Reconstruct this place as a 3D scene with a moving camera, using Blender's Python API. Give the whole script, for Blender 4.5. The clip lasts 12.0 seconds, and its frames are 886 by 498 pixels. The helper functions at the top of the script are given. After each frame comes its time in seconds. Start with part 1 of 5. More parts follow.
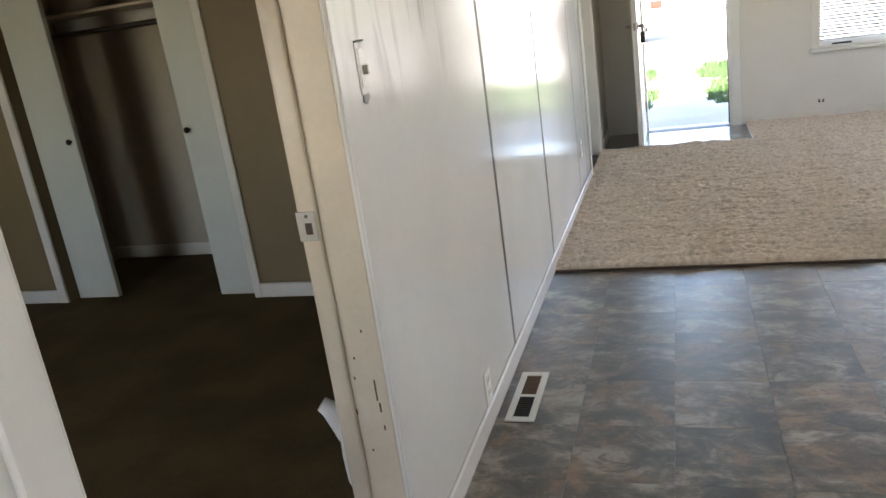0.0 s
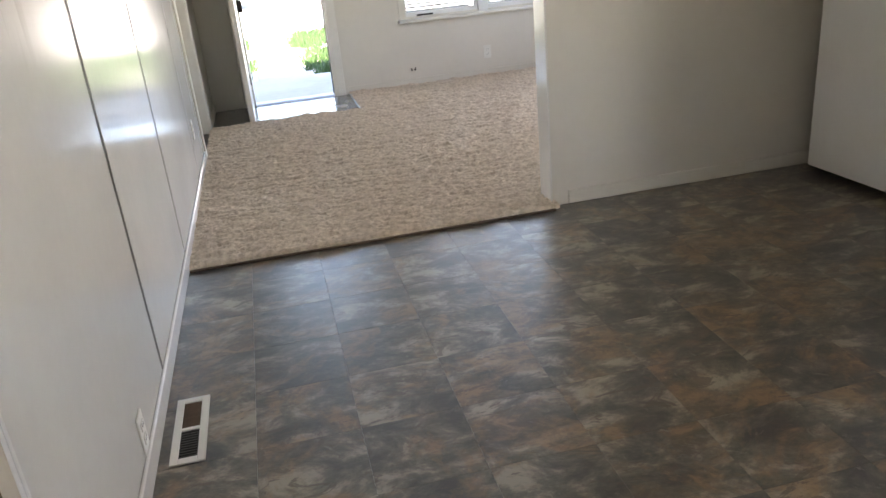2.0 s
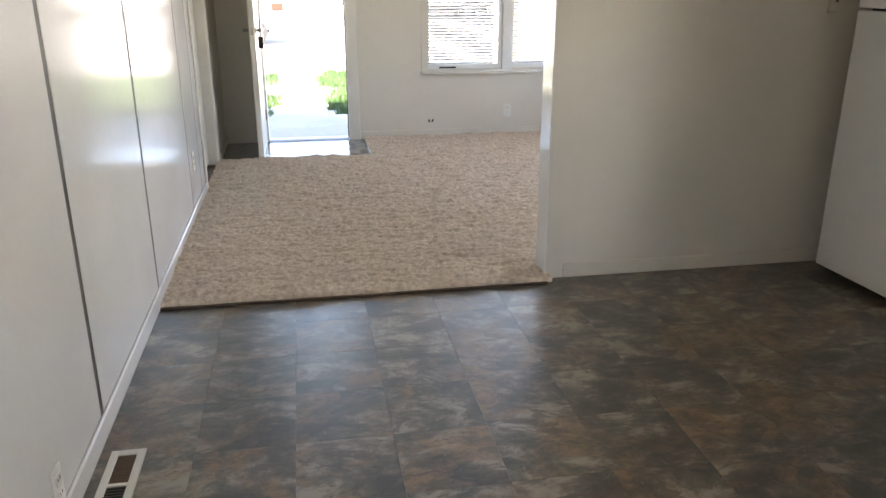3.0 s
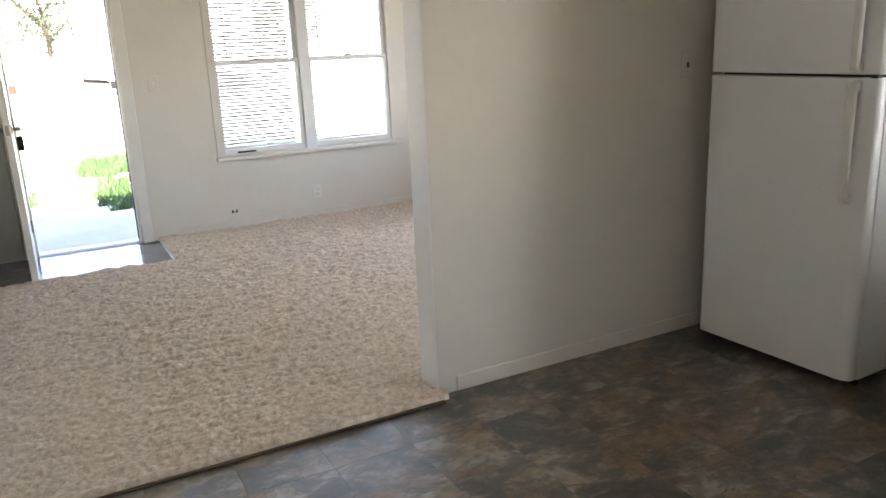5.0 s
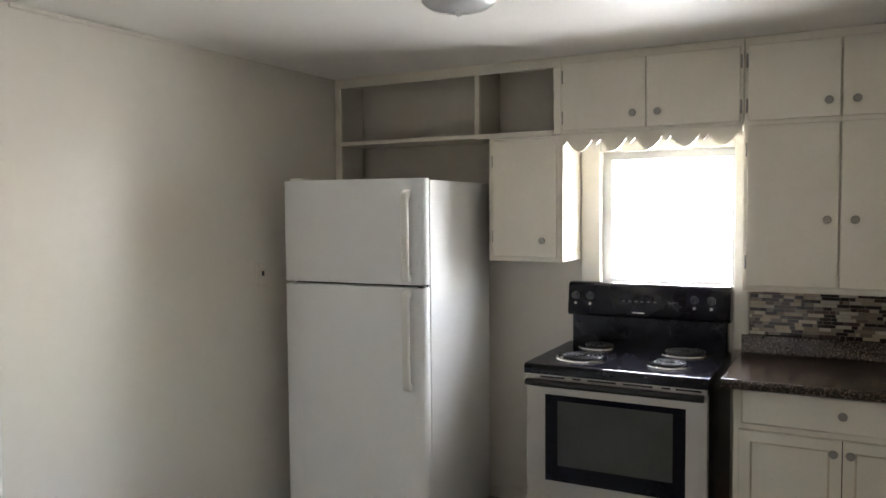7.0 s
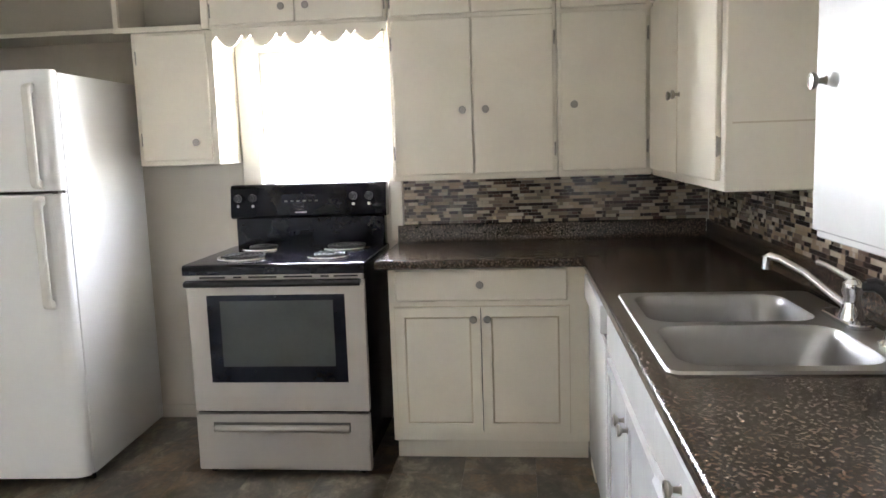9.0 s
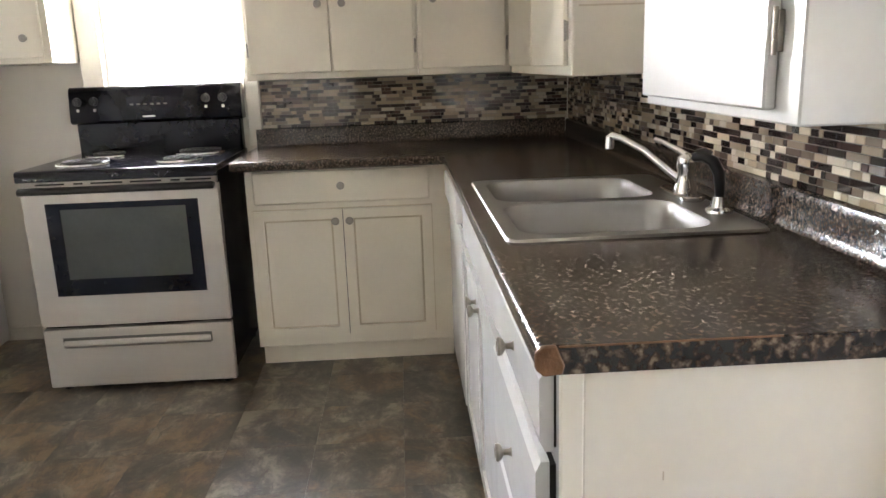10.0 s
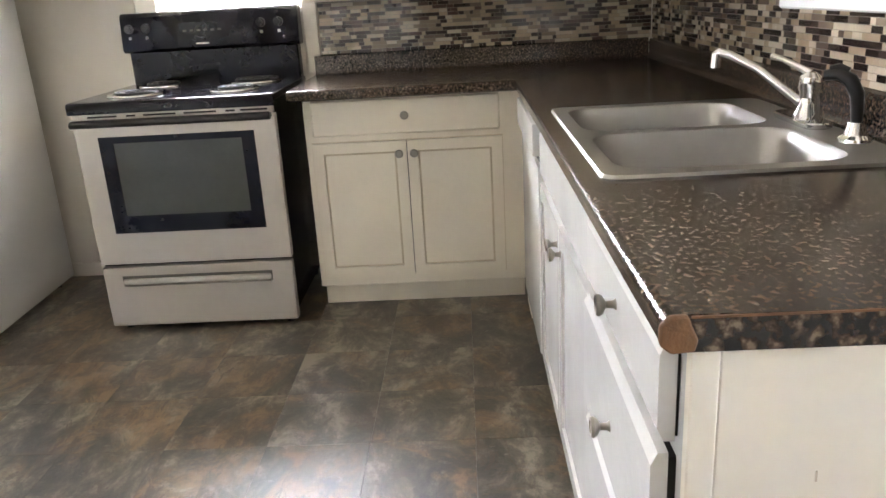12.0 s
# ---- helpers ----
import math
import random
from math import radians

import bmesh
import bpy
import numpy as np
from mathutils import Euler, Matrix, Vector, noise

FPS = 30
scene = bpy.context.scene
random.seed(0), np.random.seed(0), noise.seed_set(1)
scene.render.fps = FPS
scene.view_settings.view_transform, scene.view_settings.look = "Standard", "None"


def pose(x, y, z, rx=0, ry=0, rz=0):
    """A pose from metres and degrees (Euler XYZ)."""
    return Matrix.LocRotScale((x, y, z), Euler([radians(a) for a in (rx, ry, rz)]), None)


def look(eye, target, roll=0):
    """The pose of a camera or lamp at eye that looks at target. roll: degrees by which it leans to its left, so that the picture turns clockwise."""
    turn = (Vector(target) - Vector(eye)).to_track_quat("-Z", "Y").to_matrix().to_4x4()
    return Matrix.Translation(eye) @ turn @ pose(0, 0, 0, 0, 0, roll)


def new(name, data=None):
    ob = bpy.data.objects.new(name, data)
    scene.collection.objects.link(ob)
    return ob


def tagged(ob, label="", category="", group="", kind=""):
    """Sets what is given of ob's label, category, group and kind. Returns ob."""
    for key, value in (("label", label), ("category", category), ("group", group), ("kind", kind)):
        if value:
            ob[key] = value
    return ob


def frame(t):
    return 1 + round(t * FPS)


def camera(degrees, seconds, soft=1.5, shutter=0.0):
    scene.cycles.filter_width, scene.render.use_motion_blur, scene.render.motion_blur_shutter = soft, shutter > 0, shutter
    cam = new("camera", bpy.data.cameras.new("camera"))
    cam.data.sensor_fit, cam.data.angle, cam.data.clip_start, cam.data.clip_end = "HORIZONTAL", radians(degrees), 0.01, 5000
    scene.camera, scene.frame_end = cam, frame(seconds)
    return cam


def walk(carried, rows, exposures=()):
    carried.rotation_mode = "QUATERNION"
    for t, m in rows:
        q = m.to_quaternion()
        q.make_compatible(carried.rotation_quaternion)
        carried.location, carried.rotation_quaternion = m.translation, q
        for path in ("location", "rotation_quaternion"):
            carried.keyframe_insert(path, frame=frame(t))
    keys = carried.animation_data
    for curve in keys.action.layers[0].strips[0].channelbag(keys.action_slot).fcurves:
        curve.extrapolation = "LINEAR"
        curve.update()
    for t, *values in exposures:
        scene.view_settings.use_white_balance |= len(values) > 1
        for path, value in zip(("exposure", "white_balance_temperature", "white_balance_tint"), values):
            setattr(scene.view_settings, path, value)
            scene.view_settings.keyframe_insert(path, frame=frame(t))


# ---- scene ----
cam = camera(59.7, 12.0, soft=1.5)
PATH = [
    (0, (0.235, 0.218, 1.342), (-0.367, 2.032, 0.755), -8.2),
    (0.5, (0.152, 0.356, 1.378), (-0.227, 2.238, 0.817), -8.7),
    (1, (0.081, 0.45, 1.36), (0.144, 2.337, 0.699), -7.7),
    (1.5, (0.068, 0.519, 1.344), (0.412, 2.332, 0.571), -6.3),
    (2, (0.081, 0.51, 1.344), (0.447, 2.319, 0.573), -5.5),
    (2.5, (0.148, 0.549, 1.34), (0.473, 2.39, 0.631), -2.1),
    (3, (0.258, 0.631, 1.361), (0.593, 2.49, 0.703), 0.0),
    (3.5, (0.263, 0.793, 1.408), (0.769, 2.629, 0.795), -0.7),
    (3.7, (0.275, 0.866, 1.428), (0.854, 2.684, 0.829), -0.8),
    (5.3, (-0.052, 1.406, 1.444), (0.908, 3.093, 0.961), -3.0),
    (5.5, (-0.087, 1.448, 1.469), (0.924, 3.119, 1.037), -3.3),
    (6, (-0.072, 1.55, 1.546), (1.165, 3.105, 1.316), -2.5),
    (6.5, (-0.167, 1.504, 1.586), (1.401, 2.739, 1.454), -1.3),
    (6.7, (-0.223, 1.468, 1.597), (1.444, 2.567, 1.476), -0.9),
    (8.3, (-0.183, 1.332, 1.448), (1.75, 1.832, 1.319), -1.1),
    (8.5, (-0.183, 1.32, 1.432), (1.768, 1.728, 1.268), -1.3),
    (9, (-0.167, 1.261, 1.373), (1.805, 1.465, 1.108), -1.9),
    (9.5, (-0.144, 1.21, 1.311), (1.822, 1.245, 0.945), -2.1),
    (10, (-0.146, 1.179, 1.264), (1.797, 1.087, 0.797), -2.0),
    (10.5, (-0.149, 1.169, 1.215), (1.767, 1.01, 0.663), -1.7),
    (11, (-0.146, 1.164, 1.177), (1.748, 0.997, 0.556), -1.7),
    (11.5, (-0.106, 1.18, 1.176), (1.774, 1.046, 0.507), -1.7),
    (12, (0.063, 1.206, 1.226), (1.96, 1.281, 0.597), -3.3),
]
EXPOSURES = [(0.0, 3.75, 7000, 14), (0.5, 3.7, 7000, 14), (1.5, 3.78, 7150, 16), (3.5, 3.74, 7150, 16), (5.5, 3.85, 6750, 14), (6.0, 3.65, 6600, 13), (6.5, 3.9, 6600, 13), (8.4, 5.1, 6100, 14), (9.5, 5.24, 6700, 15), (10.5, 5.2, 6800, 15), (11.5, 5.2, 6800, 15), (12.0, 5.48, 6800, 15)]
walk(cam, [(t, look(eye, target, roll)) for t, eye, target, roll in PATH], EXPOSURES)

# ---- world, sun, window light, added fill lamps ----
SUN_EL, SUN_AZ = 58.0, 200.0   # the sun stands high behind the house
world = bpy.data.worlds.new("world")
scene.world = world
world.use_nodes = True
wn = world.node_tree.nodes
sky = wn.new("ShaderNodeTexSky")
sky.sky_type, sky.sun_disc = "NISHITA", False
sky.sun_elevation, sky.sun_rotation = radians(SUN_EL), radians(SUN_AZ)
wn["Background"].inputs["Strength"].default_value = 0.15
world.node_tree.links.new(sky.outputs[0], wn["Background"].inputs["Color"])

sun = new("sun", bpy.data.lights.new("sun", "SUN"))
sun.data.energy, sun.data.angle, sun.data.color = 5.0, radians(0.5), (1.0, 0.95, 0.88)
sun_dir = Vector((math.sin(radians(SUN_AZ)) * math.cos(radians(SUN_EL)), math.cos(radians(SUN_AZ)) * math.cos(radians(SUN_EL)), math.sin(radians(SUN_EL))))
sun.matrix_world = look(sun_dir * 30, (0, 0, 0))


def area_light(name, eye, target, w, h, power, color):
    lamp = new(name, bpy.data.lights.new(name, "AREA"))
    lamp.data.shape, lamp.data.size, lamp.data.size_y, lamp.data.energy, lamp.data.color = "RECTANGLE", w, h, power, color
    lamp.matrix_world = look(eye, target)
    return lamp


wl = area_light("window_light_kitchen", (3.86, 2.22, 1.55), (0, 2.22, 1.55), 0.8, 0.85, 2.75, (0.95, 0.98, 1.0))
wl.data.spread = radians(150)   # the deep reveal and the eaves narrow this light
area_light("window_light_living", (2.10, 7.90, 1.32), (2.10, 0, 1.32), 1.7, 1.6, 0.75, (0.95, 0.98, 1.0))
# three added fill lamps behind unseen openings brighten living room, hall and bedroom
area_light("fill_light_side", (3.90, 5.6, 1.45), (0, 5.6, 1.3), 1.5, 1.3, 1.7, (0.97, 0.98, 1.0))
area_light("fill_light_hall", (0.15, -1.50, 1.45), (0.15, 3, 1.2), 0.6, 0.8, 0.45, (0.97, 0.98, 1.0))
area_light("fill_light_bedroom", (-2.5, -1.55, 1.45), (-2.5, 3, 1.3), 1.2, 1.2, 1.35, (0.97, 0.98, 1.0))


# ---- materials ----
def mat(name, color, rough=0.5, metal=0.0, depth=0.004, var=0.12, scale=6.0, bump=0.0, bscale=80.0, color2=None, coat=0.0, island=0.0, objrand=0.0, fine=True, rvar=0.0, spec=0.5, detail=5.0):
    """A surface with colour variation at two scales, uneven gloss and fine relief."""
    m = bpy.data.materials.new(name)
    m.use_nodes = True
    nt = m.node_tree
    n, l = nt.nodes, nt.links
    b = n["Principled BSDF"]
    b.inputs["Roughness"].default_value, b.inputs["Metallic"].default_value = rough, metal
    b.inputs["Coat Weight"].default_value = coat
    b.inputs["Specular IOR Level"].default_value = spec
    tc = n.new("ShaderNodeTexCoord")
    big = n.new("ShaderNodeTexNoise")
    big.inputs["Scale"].default_value, big.inputs["Detail"].default_value = scale, detail
    l.new(tc.outputs["Object"], big.inputs["Vector"])
    ramp = n.new("ShaderNodeValToRGB")
    c2 = color2 or tuple(c * (1 - var) for c in color)
    ramp.color_ramp.elements[0].position, ramp.color_ramp.elements[1].position = 0.36, 0.64
    ramp.color_ramp.elements[0].color, ramp.color_ramp.elements[1].color = (*c2, 1), (*color, 1)
    l.new(big.outputs["Fac"], ramp.inputs["Fac"])
    out = ramp.outputs["Color"]
    if fine:
        sm = n.new("ShaderNodeTexNoise")
        sm.inputs["Scale"].default_value, sm.inputs["Detail"].default_value = scale * 14, 3
        l.new(tc.outputs["Object"], sm.inputs["Vector"])
        mr = n.new("ShaderNodeMapRange")
        mr.inputs["To Min"].default_value, mr.inputs["To Max"].default_value = 1 - var * 0.6, 1 + var * 0.4
        l.new(sm.outputs["Fac"], mr.inputs["Value"])
        mx = n.new("ShaderNodeMix")
        mx.data_type, mx.blend_type = "RGBA", "MULTIPLY"
        mx.inputs["Factor"].default_value = 1
        l.new(out, mx.inputs["A"]), l.new(mr.outputs["Result"], mx.inputs["B"])
        out = mx.outputs["Result"]
    if island or objrand:
        src = n.new("ShaderNodeNewGeometry").outputs["Random Per Island"] if island else n.new("ShaderNodeObjectInfo").outputs["Random"]
        mr = n.new("ShaderNodeMapRange")
        k = island or objrand
        mr.inputs["To Min"].default_value, mr.inputs["To Max"].default_value = 1 - k, 1 + k
        l.new(src, mr.inputs["Value"])
        mx = n.new("ShaderNodeMix")
        mx.data_type, mx.blend_type = "RGBA", "MULTIPLY"
        mx.inputs["Factor"].default_value = 1
        l.new(out, mx.inputs["A"]), l.new(mr.outputs["Result"], mx.inputs["B"])
        out = mx.outputs["Result"]
    l.new(out, b.inputs["Base Color"])
    if rvar:
        mr = n.new("ShaderNodeMapRange")
        mr.inputs["To Min"].default_value, mr.inputs["To Max"].default_value = max(0.02, rough - rvar), rough + rvar
        l.new(big.outputs["Fac"], mr.inputs["Value"])
        l.new(mr.outputs["Result"], b.inputs["Roughness"])
    if bump:
        bn = n.new("ShaderNodeTexNoise")
        bn.inputs["Scale"].default_value, bn.inputs["Detail"].default_value = bscale, 4
        l.new(tc.outputs["Object"], bn.inputs["Vector"])
        bp = n.new("ShaderNodeBump")
        bp.inputs["Strength"].default_value, bp.inputs["Distance"].default_value = min(1, bump), depth
        l.new(bn.outputs["Fac"], bp.inputs["Height"])
        l.new(bp.outputs["Normal"], b.inputs["Normal"])
    return m


def add_ramp(m, points):
    ramp = [k for k in m.node_tree.nodes if k.type == "VALTORGB"][0].color_ramp
    while len(ramp.elements) < len(points):
        ramp.elements.new(0.5)
    for e, (p, c) in zip(ramp.elements, points):
        e.position, e.color = p, (*c, 1)
    return m


M = {}
M["wall"] = mat("wall_paint", (0.68, 0.635, 0.555), 0.36, var=0.05, scale=1.5, bump=0.10, bscale=60, rvar=0.06)
M["panel"] = mat("gloss_panel_paint", (0.75, 0.725, 0.68), 0.16, var=0.05, scale=2.0, bump=0.08, bscale=7, rvar=0.05)


def smudges(m, y0, y1, z0, z1):
    """Greyish rubbed streaks on a wall between two heights."""
    nt = m.node_tree
    n, l = nt.nodes, nt.links
    tc, mp, nz = n.new("ShaderNodeTexCoord"), n.new("ShaderNodeMapping"), n.new("ShaderNodeTexNoise")
    mp.inputs["Scale"].default_value = (1, 9, 1.2)
    nz.inputs["Scale"].default_value, nz.inputs["Detail"].default_value, nz.inputs["Distortion"].default_value = 1.6, 4, 0.6
    l.new(tc.outputs["Object"], mp.inputs["Vector"]), l.new(mp.outputs[0], nz.inputs["Vector"])
    sep = n.new("ShaderNodeSeparateXYZ")
    l.new(tc.outputs["Object"], sep.inputs[0])
    fac = nz.outputs["Fac"]
    mr = n.new("ShaderNodeMapRange")
    mr.inputs["From Min"].default_value, mr.inputs["From Max"].default_value = 0.52, 0.72
    l.new(fac, mr.inputs["Value"])
    fac = mr.outputs["Result"]
    for axis, a, b, c, d in (("Y", y0, y0 + 0.15, y1, y1 + 0.3), ("Z", z0, z0 + 0.15, z1, z1 + 0.3)):
        for p, q in ((a, b), (d, c)):
            r = n.new("ShaderNodeMapRange")
            r.inputs["From Min"].default_value, r.inputs["From Max"].default_value = p, q
            l.new(sep.outputs[axis], r.inputs["Value"])
            x = n.new("ShaderNodeMath")
            x.operation = "MULTIPLY"
            l.new(fac, x.inputs[0]), l.new(r.outputs["Result"], x.inputs[1])
            fac = x.outputs[0]
    bs = n["Principled BSDF"]
    src = bs.inputs["Base Color"].links[0].from_socket
    mx = n.new("ShaderNodeMix")
    mx.data_type = "RGBA"
    mx.inputs["B"].default_value = (0.30, 0.27, 0.23, 1)
    l.new(fac, mx.inputs["Factor"]), l.new(src, mx.inputs["A"]), l.new(mx.outputs["Result"], bs.inputs["Base Color"])


smudges(M["panel"], 1.70, 2.25, 1.12, 1.7)
M["groove"] = mat("dark_panel_groove", (0.075, 0.062, 0.050), 0.5, var=0.3, scale=6)
M["trim"] = mat("trim_paint", (0.76, 0.73, 0.66), 0.33, var=0.07, scale=5, bump=0.08, bscale=40)
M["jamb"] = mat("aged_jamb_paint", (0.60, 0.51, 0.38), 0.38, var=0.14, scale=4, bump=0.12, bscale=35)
M["ceil"] = mat("ceiling_paint", (0.82, 0.79, 0.73), 0.33, var=0.06, scale=1.5, bump=0.25, bscale=30)
M["ceil_tex"] = mat("swirled_ceiling_plaster", (0.78, 0.76, 0.72), 0.36, var=0.06, scale=3, bump=1.0, bscale=4.5, depth=0.03)
for k in M["ceil_tex"].node_tree.nodes:
    if k.type == "TEX_NOISE" and abs(k.inputs["Scale"].default_value - 4.5) < 0.01:
        k.inputs["Detail"].default_value, k.inputs["Distortion"].default_value = 1.5, 1.6
M["cab"] = mat("cabinet_paint", (0.76, 0.70, 0.585), 0.30, var=0.06, scale=4, bump=0.08, bscale=45, rvar=0.05)
M["cab_in"] = mat("cabinet_paint_darker", (0.58, 0.53, 0.44), 0.5, var=0.08, scale=4, bump=0.1, bscale=40)
# tan tint paints in the shadow lines of the moulding along with its grime
M["mould"] = mat("moulding_shade_and_grime", (0.64, 0.55, 0.41), 0.4, var=0.12, scale=9, bump=0.1, bscale=40)
M["cabwhite"] = mat("fresh_white_cabinet_paint", (0.67, 0.67, 0.66), 0.22, var=0.05, scale=5, bump=0.10, bscale=30, rvar=0.05)
M["brownwall"] = mat("brown_bedroom_paint", (0.20, 0.148, 0.072), 0.55, var=0.1, scale=2, bump=0.1, bscale=60)
M["closet"] = mat("closet_wall_paint", (0.46, 0.40, 0.31), 0.6, var=0.08, scale=2, bump=0.1)
M["greendoor"] = mat("pale_closet_door_paint", (0.60, 0.62, 0.55), 0.4, var=0.06, scale=3, bump=0.05)
M["steel"] = mat("stainless_steel", (0.42, 0.41, 0.395), 0.33, 1.0, var=0.10, scale=3, rvar=0.07)
M["silver"] = mat("silver_oven_front", (0.46, 0.425, 0.38), 0.42, 0.6, var=0.05, scale=3)
M["chrome"] = mat("chrome", (0.80, 0.80, 0.80), 0.08, 1.0, var=0.03, scale=10)
M["nickel"] = mat("brushed_nickel", (0.34, 0.315, 0.28), 0.28, 1.0, var=0.1, scale=20)
M["black"] = mat("black_enamel", (0.006, 0.006, 0.011), 0.13, var=0.3, scale=6, rvar=0.03, spec=0.22)
M["blackplastic"] = mat("black_plastic", (0.010, 0.010, 0.012), 0.28, var=0.2, scale=10)
M["ovenglass"] = mat("dark_oven_glass", (0.005, 0.006, 0.012), 0.07, var=0.2, scale=4, spec=0.22)
M["ovengrey"] = mat("grey_oven_window", (0.075, 0.080, 0.072), 0.10, var=0.15, scale=5, spec=0.3)
M["coil"] = mat("burner_coil", (0.03, 0.03, 0.032), 0.45, 0.3, var=0.3, scale=30)
M["fridge"] = mat("textured_white_enamel", (0.80, 0.795, 0.77), 0.46, var=0.03, scale=3, bump=0.22, bscale=260)
M["whiteplastic"] = mat("white_plastic", (0.74, 0.72, 0.66), 0.35, var=0.04, scale=10)
M["gasket"] = mat("grey_gasket", (0.10, 0.095, 0.085), 0.6)
M["bronze"] = mat("dark_bronze", (0.03, 0.025, 0.022), 0.35, 0.7)
M["slat"] = mat("blind_slat", (0.62, 0.63, 0.64), 0.4, var=0.03, scale=8)
M["sash"] = mat("window_sash_paint", (0.74, 0.74, 0.72), 0.35, var=0.06, scale=6, bump=0.06)
M["subfloor"] = mat("vinyl_joint", (0.07, 0.06, 0.05), 0.5, var=0.2, scale=8)
M["dark"] = mat("dark_gap", (0.012, 0.01, 0.008), 0.8)
M["substrate"] = mat("raw_particle_board", (0.17, 0.080, 0.032), 0.8, var=0.4, scale=40, bump=0.5, bscale=180)
M["concrete"] = mat("concrete", (0.36, 0.345, 0.32), 0.85, var=0.2, scale=1.2, bump=0.4, bscale=50)
M["gravel"] = mat("pale_gravel_drive", (0.44, 0.42, 0.38), 0.9, var=0.25, scale=0.6, bump=0.6, bscale=40)
M["grass"] = mat("grass_blades", (0.045, 0.105, 0.020), 0.6, var=0.4, scale=1.5, island=0.35)
M["lawn"] = mat("lawn_soil", (0.06, 0.09, 0.025), 0.9, var=0.4, scale=2)
M["leaf"] = mat("tree_leaves", (0.030, 0.050, 0.013), 0.55, var=0.5, scale=0.5, island=0.4)
M["bark"] = mat("bark", (0.13, 0.09, 0.06), 0.9, var=0.4, scale=5, bump=0.8, bscale=20)
M["porchwood"] = mat("tan_porch_beam_paint", (0.42, 0.28, 0.13), 0.6, var=0.15, scale=3, bump=0.2)
M["siding"] = mat("outside_wall_paint", (0.55, 0.50, 0.42), 0.6, var=0.1, scale=2)
M["truck"] = mat("white_truck_paint", (0.80, 0.80, 0.78), 0.25, var=0.04, scale=2, coat=0.4)
M["tyre"] = mat("tyre_rubber", (0.02, 0.02, 0.02), 0.7, var=0.3, scale=8)
M["redlens"] = mat("red_lens", (0.45, 0.03, 0.02), 0.2)
M["fencewood"] = mat("weathered_fence_boards", (0.20, 0.18, 0.155), 0.8, var=0.3, scale=4, objrand=0.2)
M["roof"] = mat("roof_shingle", (0.12, 0.11, 0.10), 0.9, var=0.3, scale=6)
M["bedcarpet"] = mat("brown_bedroom_carpet", (0.110, 0.082, 0.040), 0.95, var=0.3, scale=3, bump=1.0, bscale=160, spec=0.1)
M["lens"] = mat("frosted_glass_shade", (0.85, 0.85, 0.83), 0.12, var=0.03, scale=10)
M["lens"].node_tree.nodes["Principled BSDF"].inputs["Transmission Weight"].default_value = 0.55
M["car"] = mat("silver_car_paint", (0.33, 0.33, 0.35), 0.3, 0.3, var=0.05, scale=2, coat=0.4)

